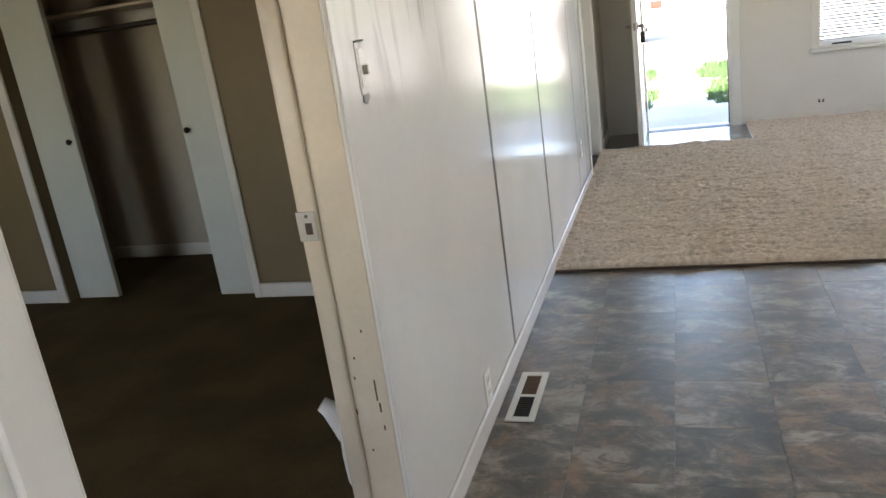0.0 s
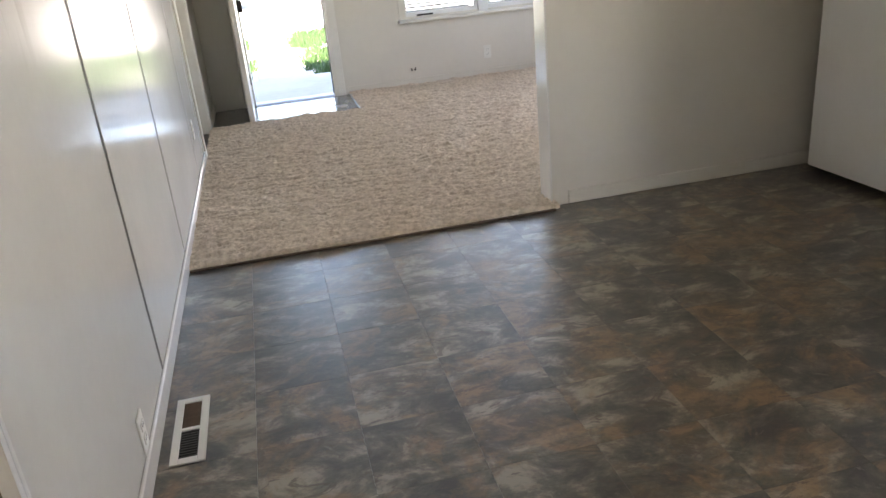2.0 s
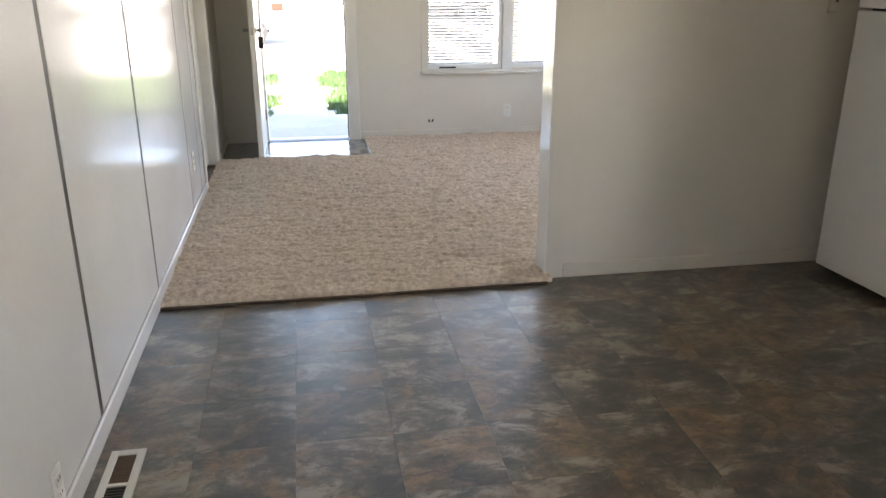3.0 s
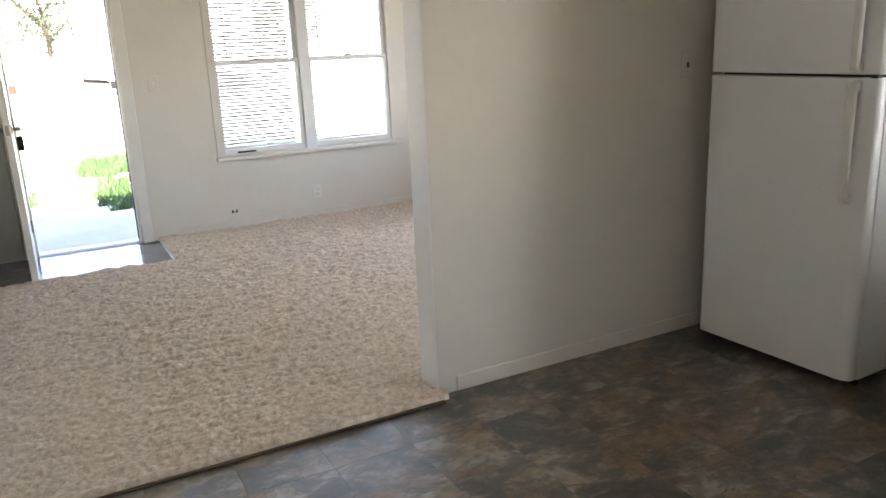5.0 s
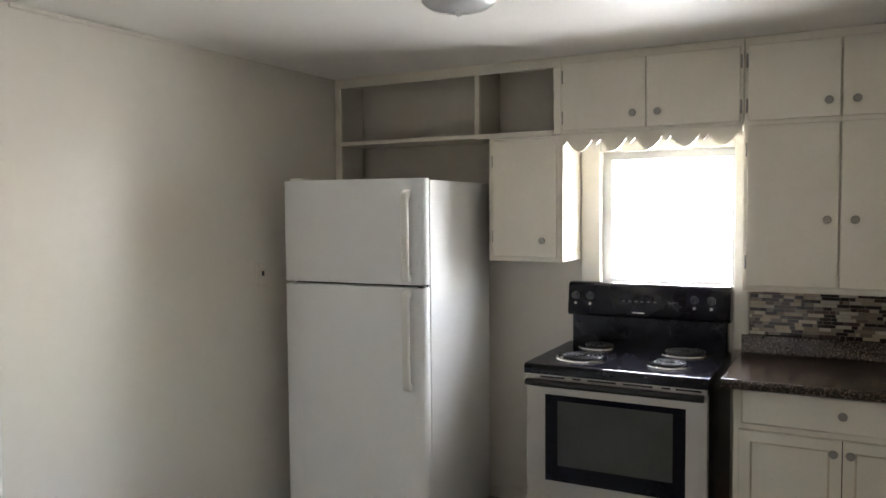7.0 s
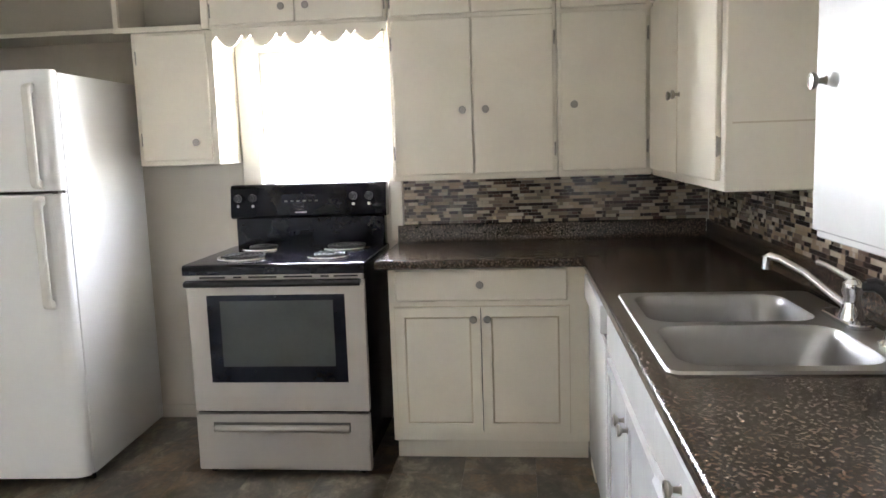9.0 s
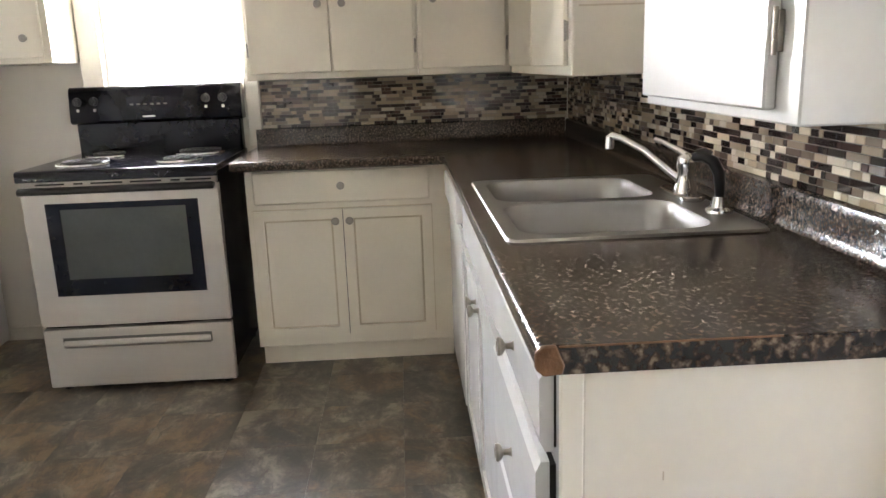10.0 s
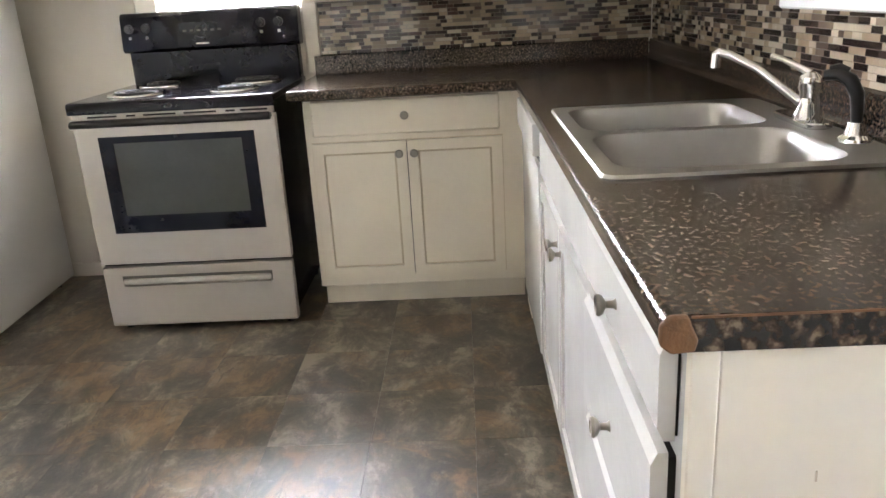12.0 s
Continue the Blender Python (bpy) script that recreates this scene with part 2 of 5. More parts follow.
# slate-look vinyl: cloudy greys with rust and tan clouding, each tile cut from another part of the pattern
def slate():
    m = bpy.data.materials.new("slate_look_vinyl")
    m.use_nodes = True
    nt = m.node_tree
    n, l = nt.nodes, nt.links
    b = n["Principled BSDF"]
    tc, info = n.new("ShaderNodeTexCoord"), n.new("ShaderNodeObjectInfo")
    sh = n.new("ShaderNodeVectorMath")
    sh.operation = "MULTIPLY_ADD"
    comb = n.new("ShaderNodeCombineXYZ")
    for k in ("X", "Y", "Z"):
        l.new(info.outputs["Random"], comb.inputs[k])
    l.new(comb.outputs[0], sh.inputs[0])
    sh.inputs[1].default_value = (37.0, 61.0, 23.0)
    l.new(tc.outputs["Object"], sh.inputs[2])

    def nz(scale, detail, dist, stretch=(1, 1, 1)):
        mp = n.new("ShaderNodeMapping")
        mp.inputs["Scale"].default_value = stretch
        l.new(sh.outputs[0], mp.inputs["Vector"])
        k = n.new("ShaderNodeTexNoise")
        k.inputs["Scale"].default_value, k.inputs["Detail"].default_value, k.inputs["Distortion"].default_value = scale, detail, dist
        k.inputs["Roughness"].default_value = 0.70
        l.new(mp.outputs[0], k.inputs["Vector"])
        return k.outputs["Fac"]

    def rmp(fac, pts):
        r = n.new("ShaderNodeValToRGB")
        while len(r.color_ramp.elements) < len(pts):
            r.color_ramp.elements.new(0.5)
        for e, (p, c) in zip(r.color_ramp.elements, pts):
            e.position, e.color = p, (*c, 1)
        l.new(fac, r.inputs["Fac"])
        return r.outputs["Color"]

    def mixc(a, bb, fac, kind="MIX"):
        x = n.new("ShaderNodeMix")
        x.data_type, x.blend_type = "RGBA", kind
        l.new(a, x.inputs["A"]), l.new(bb, x.inputs["B"])
        if isinstance(fac, float):
            x.inputs["Factor"].default_value = fac
        else:
            l.new(fac, x.inputs["Factor"])
        return x.outputs["Result"]

    grey = rmp(nz(5.0, 14, 0.35, (1, 1.5, 1)), [(0.40, (0.018, 0.015, 0.012)), (0.47, (0.056, 0.048, 0.036)), (0.53, (0.115, 0.100, 0.072)), (0.61, (0.29, 0.25, 0.185))])
    rust = rmp(nz(9.0, 12, 0.5, (1, 1.4, 1)), [(0.42, (0.058, 0.034, 0.016)), (0.58, (0.25, 0.150, 0.066))])
    rf = rmp(nz(2.6, 10, 0.8), [(0.50, (0, 0, 0)), (0.58, (0.75, 0.75, 0.75))])
    col = mixc(grey, rust, rf)
    veins = rmp(nz(22, 10, 1.0), [(0.60, (0, 0, 0)), (0.68, (0.55, 0.55, 0.55))])
    blot = rmp(nz(7.0, 9, 1.2, (1, 1.8, 1)), [(0.575, (0, 0, 0)), (0.60, (0.75, 0.75, 0.75))])
    dark = n.new("ShaderNodeRGB")
    dark.outputs[0].default_value = (0.055, 0.030, 0.018, 1)
    col = mixc(col, dark.outputs[0], blot)
    pale = n.new("ShaderNodeRGB")
    pale.outputs[0].default_value = (0.25, 0.23, 0.19, 1)
    col = mixc(col, pale.outputs[0], veins)
    tone = n.new("ShaderNodeMapRange")
    tone.inputs["To Min"].default_value, tone.inputs["To Max"].default_value = 0.92, 1.08
    l.new(info.outputs["Random"], tone.inputs["Value"])
    col = mixc(col, tone.outputs["Result"], 1.0, "MULTIPLY")
    l.new(col, b.inputs["Base Color"])
    ro = n.new("ShaderNodeMapRange")
    ro.inputs["To Min"].default_value, ro.inputs["To Max"].default_value = 0.28, 0.46
    l.new(nz(9, 6, 0.5), ro.inputs["Value"])
    l.new(ro.outputs["Result"], b.inputs["Roughness"])
    bp = n.new("ShaderNodeBump")
    b.inputs["Specular IOR Level"].default_value = 0.8
    b.inputs["Coat Weight"].default_value, b.inputs["Coat Roughness"].default_value = 0.7, 0.40
    bp.inputs["Strength"].default_value, bp.inputs["Distance"].default_value = 0.35, 0.004
    l.new(nz(20, 5, 0.6), bp.inputs["Height"])
    l.new(bp.outputs["Normal"], b.inputs["Normal"])
    return m


M["slate"] = slate()
M["entry"] = mat("worn_entry_vinyl", (0.20, 0.19, 0.18), 0.17, var=0.25, scale=5, bump=0.1, bscale=12, rvar=0.05, spec=0.9)

# brown speckled laminate
def laminate():
    m = mat("speckled_brown_laminate", (0.075, 0.052, 0.040), 0.19, var=0.40, scale=125, detail=5.0)
    return add_ramp(m, [(0.37, (0.016, 0.011, 0.008)), (0.47, (0.042, 0.028, 0.020)), (0.57, (0.078, 0.053, 0.038)), (0.66, (0.17, 0.125, 0.092))])


M["laminate"] = laminate()
M["laminate_edge"] = add_ramp(mat("mottled_laminate_edge", (0.05, 0.035, 0.026), 0.22, var=0.5, scale=75, detail=3.0), [(0.40, (0.006, 0.004, 0.003)), (0.50, (0.026, 0.016, 0.011)), (0.58, (0.075, 0.050, 0.034)), (0.68, (0.19, 0.145, 0.10))])

# living-room carpet: tan pile with darker furrows
M["carpet"] = mat("tan_pile_carpet", (0.80, 0.68, 0.55), 0.95, var=0.8, color2=(0.58, 0.475, 0.37), scale=38.0, bump=1.0, bscale=190, depth=0.005, spec=0.1)
MOSAIC = [mat("mosaic_" + nm, c, r, var=0.12, scale=25, objrand=0.12, coat=0.4 * (r < 0.2)) for nm, c, r in (
    ("dark_glass", (0.030, 0.018, 0.017), 0.06), ("brown_glass", (0.085, 0.050, 0.042), 0.08), ("tan_stone", (0.44, 0.35, 0.25), 0.25),
    ("cream_stone", (0.66, 0.575, 0.45), 0.22), ("taupe_stone", (0.25, 0.195, 0.15), 0.22), ("grey_glass", (0.17, 0.13, 0.105), 0.08))]
M["grout"] = mat("grey_grout", (0.30, 0.27, 0.23), 0.8, var=0.1, scale=20)

glass = bpy.data.materials.new("window_glass")
glass.use_nodes = True
g = glass.node_tree.nodes["Principled BSDF"]
g.inputs["Transmission Weight"].default_value, g.inputs["Roughness"].default_value, g.inputs["IOR"].default_value = 1.0, 0.0, 1.02
M["glass"] = glass


# ---- mesh helpers ----
def bm_box(bm, x0, x1, y0, y1, z0, z1, bevel=0.0, seg=1):
    r = bmesh.ops.create_cube(bm, size=1.0)
    m = Matrix.Translation(((x0 + x1) / 2, (y0 + y1) / 2, (z0 + z1) / 2)) @ Matrix.Diagonal((abs(x1 - x0), abs(y1 - y0), abs(z1 - z0), 1))
    bmesh.ops.transform(bm, matrix=m, verts=r["verts"])
    if bevel:
        es = list({e for v in r["verts"] for e in v.link_edges})
        bmesh.ops.bevel(bm, geom=es, offset=bevel, segments=seg, affect="EDGES", profile=0.5)
    return bm


def box(x0, x1, y0, y1, z0, z1, bevel=0.0, seg=1):
    return bm_box(bmesh.new(), x0, x1, y0, y1, z0, z1, bevel, seg)


def rod(p0, p1, r0, r1=None, seg=16, bm=None):
    bm = bm or bmesh.new()
    p0, p1 = Vector(p0), Vector(p1)
    d = p1 - p0
    m = Matrix.Translation((p0 + p1) / 2) @ d.to_track_quat("Z", "Y").to_matrix().to_4x4()
    bmesh.ops.create_cone(bm, cap_ends=True, segments=seg, radius1=r0, radius2=r0 if r1 is None else r1, depth=d.length, matrix=m)
    return bm


def tube(points, r, seg=10, bm=None):
    """A round bar swept along points; r is one radius or one for each point."""
    bm = bm or bmesh.new()
    pts = [Vector(p) for p in points]
    rs = r if isinstance(r, (list, tuple)) else [r] * len(pts)
    rings = []
    for i, p in enumerate(pts):
        d = (pts[min(i + 1, len(pts) - 1)] - pts[max(i - 1, 0)]).normalized()
        q = d.to_track_quat("Z", "Y")
        rings.append([bm.verts.new(p + q @ Vector((rs[i] * math.cos(2 * math.pi * k / seg), rs[i] * math.sin(2 * math.pi * k / seg), 0))) for k in range(seg)])
    for a, b in zip(rings, rings[1:]):
        for k in range(seg):
            bm.faces.new((a[k], a[(k + 1) % seg], b[(k + 1) % seg], b[k]))
    bm.faces.new(rings[0][::-1]), bm.faces.new(rings[-1])
    return bm


def lathe(profile, centre, axis="Z", seg=24, bm=None):
    """A turned shape: profile of (radius, height) along the axis."""
    bm = bm or bmesh.new()
    turn = {"Z": Matrix(), "X": Matrix.Rotation(radians(90), 4, "Y"), "-X": Matrix.Rotation(radians(-90), 4, "Y"), "Y": Matrix.Rotation(radians(-90), 4, "X"), "-Y": Matrix.Rotation(radians(90), 4, "X"), "-Z": Matrix.Rotation(radians(180), 4, "X")}[axis]
    m = Matrix.Translation(centre) @ turn
    rings = [[bm.verts.new(m @ Vector((max(r, 1e-4) * math.cos(2 * math.pi * k / seg), max(r, 1e-4) * math.sin(2 * math.pi * k / seg), h))) for k in range(seg)] for r, h in profile]
    for a, b in zip(rings, rings[1:]):
        for k in range(seg):
            bm.faces.new((a[k], a[(k + 1) % seg], b[(k + 1) % seg], b[k]))
    bm.faces.new(rings[0][::-1]), bm.faces.new(rings[-1])
    return bm


def prism(outline, axis, a, b, bevel=0.0):
    """An outline (two coordinates) pushed along x, y or z from a to b."""
    bm = bmesh.new()
    put = {"x": lambda u, v, w: (w, u, v), "y": lambda u, v, w: (u, w, v), "z": lambda u, v, w: (u, v, w)}[axis]
    lo = [bm.verts.new(put(u, v, a)) for u, v in outline]
    hi = [bm.verts.new(put(u, v, b)) for u, v in outline]
    bm.faces.new(lo), bm.faces.new(hi[::-1])
    k = len(outline)
    for i in range(k):
        bm.faces.new((lo[i], hi[i], hi[(i + 1) % k], lo[(i + 1) % k]))
    bmesh.ops.recalc_face_normals(bm, faces=bm.faces[:])
    if bevel:
        bmesh.ops.bevel(bm, geom=bm.edges[:], offset=bevel, segments=1, affect="EDGES", profile=0.5)
    return bm


def finish(name, bm, material, smooth=False):
    bmesh.ops.recalc_face_normals(bm, faces=bm.faces[:])
    me = bpy.data.meshes.new(name)
    bm.to_mesh(me)
    bm.free()
    for mm in (material if isinstance(material, (list, tuple)) else [material]):
        me.materials.append(mm)
    if smooth:
        me.polygons.foreach_set("use_smooth", [True] * len(me.polygons))
        me.set_sharp_from_angle(angle=radians(38))
    return me


def part(name, bm, material, parent=None, label="", smooth=True):
    ob = new(name, finish(name, bm, material, smooth))
    if parent:
        ob.parent = parent
        ob.matrix_parent_inverse = parent.matrix_basis.inverted()
    if label:
        ob["label"] = label
    return ob


def thing(name, label, category, at=(0, 0, 0), group="", kind=""):
    ob = new(name)
    ob.empty_display_size = 0.05
    ob.location = at
    bpy.context.view_layer.update()
    return tagged(ob, label, category, group, kind)


def structure(name, bm, material, label, category, smooth=False):
    return tagged(part(name, bm, material, None, "", smooth), label, category, "", "structure")


def wall_bm(axis, lo, hi, a0, a1, z0, z1, holes=()):
    """A wall slab from lo to hi across, a0 to a1 along, with openings (a0, a1, z0, z1) right through it."""
    bm = bmesh.new()
    cuts = sorted({a0, a1, *[h[0] for h in holes], *[h[1] for h in holes]})
    zs = sorted({z0, z1, *[h[2] for h in holes], *[h[3] for h in holes]})
    cuts, zs = [c for c in cuts if a0 <= c <= a1], [c for c in zs if z0 <= c <= z1]
    inside = lambda a, z: any(h[0] < a < h[1] and h[2] < z < h[3] for h in holes)
    put = (lambda a, w, z: (w, a, z)) if axis == "x" else (lambda a, w, z: (a, w, z))
    vs = {}

    def v(a, w, z):
        key = (round(a, 5), round(w, 5), round(z, 5))
        if key not in vs:
            vs[key] = bm.verts.new(put(a, w, z))
        return vs[key]

    na, nz = len(cuts) - 1, len(zs) - 1
    solid = lambda i, j: 0 <= i < na and 0 <= j < nz and not inside((cuts[i] + cuts[i + 1]) / 2, (zs[j] + zs[j + 1]) / 2)
    for i in range(na):
        for j in range(nz):
            if not solid(i, j):
                continue
            p, q, r, s = cuts[i], cuts[i + 1], zs[j], zs[j + 1]
            for w in (lo, hi):
                bm.faces.new((v(p, w, r), v(q, w, r), v(q, w, s), v(p, w, s)))
            for (di, dj), pts in (((-1, 0), ((p, r), (p, s))), ((1, 0), ((q, r), (q, s))), ((0, -1), ((p, r), (q, r))), ((0, 1), ((p, s), (q, s)))):
                if not solid(i + di, j + dj):
                    (e, f), (gg, h) = pts
                    bm.faces.new((v(e, lo, f), v(gg, lo, h), v(gg, hi, h), v(e, hi, f)))
    return bm


# ---- plan ----
WX, EX, NY, SY, DY, CZ = -0.42, 3.60, 7.56, 0.37, 3.97, 2.30
T = 0.11
DOOR_B = (0.790, 1.66, -0.2, 2.04)       # bedroom doorway in the west wall
DOOR_C = (5.93, 6.76, -0.2, 2.04)        # second doorway in the west wall
DOOR_F = (-0.07, 0.675, -0.2, 2.015)     # front door
WIN_N = (1.37, 2.83, 0.615, 2.01)        # living-room window pair
WIN_E = (1.90, 2.545, 1.20, 1.86)        # kitchen window

# ---- large structure ----
west = structure("wall_west", wall_bm("x", WX - T, WX - 0.006, -1.3, NY + 0.14, -0.1, CZ, [DOOR_B, DOOR_C]), M["brownwall"], "long inner wall behind the white panelling", "wall")
structure("wall_north", wall_bm("y", NY, NY + 0.14, WX - T - 3.4, EX + 0.14, -0.12, CZ, [DOOR_F, WIN_N]), M["wall"], "cream painted front wall with door and window pair", "wall")
# the living-room opening is unseen, cut for the added side fill lamp
structure("wall_east", wall_bm("x", EX, EX + 0.14, -1.3, NY, -0.1, CZ, [WIN_E, (4.85, 6.35, 0.8, 2.0)]), M["wall"], "cream painted kitchen and living-room side wall", "wall")
divider = structure("wall_divider", wall_bm("y", DY, DY + 0.13, WX, EX, -0.1, CZ, [(WX - 1, 1.36, -1, 2.18)]), M["wall"], "cream painted wall between kitchen and living room", "wall")
structure("wall_south", wall_bm("y", 0.25, SY, 0.755, EX, -0.1, CZ), M["wall"], "cream painted wall behind the kitchen sink", "wall")
structure("wall_hall_east", wall_bm("x", 0.755, 0.87, -1.3, 0.25, -0.1, CZ), M["wall"], "plain cream wall of the back hall", "wall")
# both openings are unseen, cut for the added hall and bedroom lamps
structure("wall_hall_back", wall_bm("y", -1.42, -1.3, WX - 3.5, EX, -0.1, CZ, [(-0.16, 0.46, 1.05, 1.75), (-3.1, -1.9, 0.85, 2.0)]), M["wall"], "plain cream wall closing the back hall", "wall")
structure("ceiling_kitchen", box(WX, EX, -1.3, DY, CZ, CZ + 0.08), M["ceil"], "cream painted kitchen ceiling", "ceiling")
structure("ceiling_living_room", box(WX, EX, DY + 0.13, NY, CZ - 0.004, CZ + 0.08), M["ceil_tex"], "white swirled plaster living-room ceiling", "ceiling")
structure("ceiling_bedroom", box(WX - 3.5, WX - T, -1.3, NY, CZ, CZ + 0.08), M["ceil"], "plain bedroom ceiling", "ceiling")
structure("roof", box(WX - 3.9, EX + 0.6, -1.9, NY + 0.35, CZ + 0.10, CZ + 0.35), M["roof"], "dark shingle roof above the rooms", "roof")
structure("floor_base", box(WX - 3.6, EX + 0.1, -1.4, NY, -0.12, -0.0045), M["subfloor"], "dark subfloor under tiles and carpet", "floor")

# bedroom: brown walls, brown carpet, closet
structure("floor_bedroom", box(WX - 3.5, WX - 0.055, -1.3, 4.6, -0.006, 0.006), M["bedcarpet"], "dark brown bedroom carpet", "carpet")
structure("wall_bedroom_north", wall_bm("y", 3.66, 3.77, WX - 3.5, WX - T, 0.0, CZ, [(-3.25, -2.0, -1, 2.03)]), M["brownwall"], "brown painted bedroom wall with closet opening", "wall")
structure("wall_bedroom_west", wall_bm("x", WX - 3.6, WX - 3.5, -1.3, NY, 0.0, CZ), M["brownwall"], "brown painted bedroom end wall", "wall")
structure("wall_closet_back", wall_bm("y", 4.48, 4.56, WX - 3.5, WX - T, 0.0, CZ), M["closet"], "dim beige closet back wall", "wall")
structure("wall_closet_west", wall_bm("x", -3.62, -3.54, 3.77, 4.48, 0.006, CZ), M["closet"], "dim beige closet side wall", "wall")
structure("wall_closet_east", wall_bm("x", -1.72, -1.64, 3.77, 4.48, 0.006, CZ), M["closet"], "dim beige closet side wall", "wall")
structure("wall_room_beyond", wall_bm("x", -1.9, -1.8, 4.56, NY, 0.0, CZ), M["wall"], "plain wall beyond the second doorway", "wall")
structure("baseboard_bedroom", box(-2.0, WX - T, 3.645, 3.66, 0.006, 0.085, 0.004), M["trim"], "white bedroom baseboard", "baseboard")
structure("baseboard_bedroom_far", box(WX - 3.5, -3.31, 3.645, 3.66, 0.006, 0.085, 0.004), M["trim"], "white bedroom baseboard", "baseboard")
structure("baseboard_closet", box(-3.54, -1.72, 4.467, 4.48, 0.006, 0.09, 0.004), M["trim"], "white closet baseboard", "baseboard")
bb = structure("baseboard_bedroom_door", box(WX - T - 0.014, WX - T, 1.73, 3.645, 0.006, 0.085, 0.004), M["trim"], "white bedroom baseboard by the door", "baseboard")
for nm, a, b in (("trim_closet_left", -3.31, -3.25), ("trim_closet_right", -2.0, -1.955)):
    structure(nm, box(a, b, 3.642, 3.66, 0.006, 2.09, 0.004), M["trim"], "white closet door casing", "casing")
structure("trim_closet_head", box(-3.25, -2.0, 3.642, 3.66, 2.03, 2.09, 0.004), M["trim"], "white closet head casing", "casing")


def closet_door(x0, x1, y, knob_x):
    d = thing("closet_door", "pale painted flush closet door standing half open", "door", ((x0 + x1) / 2, y, 0.02), "closet doors")
    part("panel", box(x0, x1, y - 0.017, y + 0.017, 0.02, 2.02, 0.003), M["greendoor"], d)
    part("knob", lathe([(0.006, 0), (0.006, 0.012), (0.015, 0.018), (0.016, 0.026), (0.010, 0.031)], (knob_x, y - 0.017, 0.935), "-Y"), M["bronze"], d, "small dark round knob")


closet_door(-3.195, -2.915, 3.70, -2.945)
closet_door(-2.225, -2.005, 3.69, -2.185)
shelf = thing("closet_shelf", "wooden closet shelf on a cleat, with a hanging rail", "shelf", (-2.6, 4.2, 1.5))
part("board", box(-3.54, -1.72, 4.08, 4.48, 1.60, 1.62, 0.003), M["jamb"], shelf)
part("cleat", box(-3.54, -1.72, 4.462, 4.48, 1.52, 1.60, 0.003), M["trim"], shelf)
part("rail", rod((-3.54, 4.15, 1.50), (-1.72, 4.15, 1.50), 0.016), M["nickel"], shelf, "metal hanging rail")
jug = thing("plastic_jug", "white plastic jug standing on the bedroom carpet", "jug", (-0.72, 2.10, 0.006))
part("body", lathe([(0.075, 0.0), (0.085, 0.01), (0.088, 0.10), (0.082, 0.20), (0.066, 0.27), (0.055, 0.29), (0.040, 0.292)], (-0.71, 2.10, 0.006), "Z", 24), M["whiteplastic"], jug)
part("spout", tube([(-0.765, 2.095, 0.17), (-0.795, 2.09, 0.215), (-0.818, 2.086, 0.250), (-0.836, 2.082, 0.266)], [0.046, 0.034, 0.027, 0.023], 14), M["whiteplastic"], jug)
part("handle", tube([(-0.73, 2.10, 0.29), (-0.72, 2.10, 0.335), (-0.67, 2.10, 0.345), (-0.61, 2.10, 0.30), (-0.60, 2.10, 0.20), (-0.63, 2.10, 0.12)], 0.012, 10), M["whiteplastic"], jug)

# panelling on the west wall: boards with dark grooves between them
GROOVES = [1.66, 2.915, 3.99, 5.27, 5.72, 5.93]
pan = thing("wall_panelling", "glossy white painted wall panelling with dark grooves", "panelling", (WX, 3, 0.0), "", "structure")
part("backing", box(WX - 0.006, WX - 0.004, 1.662, 5.928, 0.0, CZ), M["dark"], pan)
for a, b in zip(GROOVES, GROOVES[1:]):
    part("panel", box(WX - 0.004, WX, a + 0.018, b - 0.018, 0.02, CZ, 0.0015), M["panel"], pan, "", False)
for a in GROOVES[1:-1]:
    part("groove", box(WX - 0.004, WX - 0.0012, a - 0.0178, a + 0.0178, 0.02, CZ), M["groove"], pan, "dark groove between panels", False)
part("panel", box(WX - 0.004, WX, 6.765, NY, 0.02, CZ, 0.0015), M["wall"], pan, "", False)
part("panel", box(WX - 0.004, WX, -1.3, 0.785, 0.02, CZ, 0.0015), M["panel"], pan, "", False)
structure("baseboard_west", box(WX, WX + 0.013, 1.71, 5.875, 0.0, 0.075, 0.004), M["panel"], "white baseboard under the panelling", "baseboard")
structure("baseboard_west_far", box(WX, WX + 0.013, 6.83, NY, 0.0, 0.075, 0.004), M["wall"], "white baseboard by the front door", "baseboard")

# bedroom doorway: lining, stop and casing
fr = thing("door_frame", "aged cream door frame with chipped paint and strike plate", "door frame", (WX, 1.18, 0), "", "structure")
JY = 1.645                                # face of the far jamb
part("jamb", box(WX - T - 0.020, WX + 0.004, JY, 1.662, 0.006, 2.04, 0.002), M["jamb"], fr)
part("jamb", box(WX - T - 0.020, WX + 0.004, 0.788, 0.805, 0.006, 2.04, 0.002), M["trim"], fr)
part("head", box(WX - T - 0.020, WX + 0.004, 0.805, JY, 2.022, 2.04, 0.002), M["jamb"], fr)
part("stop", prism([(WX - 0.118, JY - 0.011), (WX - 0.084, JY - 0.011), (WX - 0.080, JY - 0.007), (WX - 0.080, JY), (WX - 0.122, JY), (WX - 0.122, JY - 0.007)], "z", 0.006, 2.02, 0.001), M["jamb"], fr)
part("casing", prism([(JY + 0.003, 0.006), (JY + 0.003, 2.09), (JY + 0.050, 2.09), (JY + 0.050, 0.006)], "x", WX, WX + 0.010, 0.003), M["panel"], fr)
part("casing_bead", rod((WX + 0.010, JY + 0.014, 0.006), (WX + 0.010, JY + 0.014, 2.08), 0.004, seg=8), M["panel"], fr)
part("casing", box(WX, WX + 0.012, 0.725, 0.797, 0.0, 2.09, 0.004), M["panel"], fr)
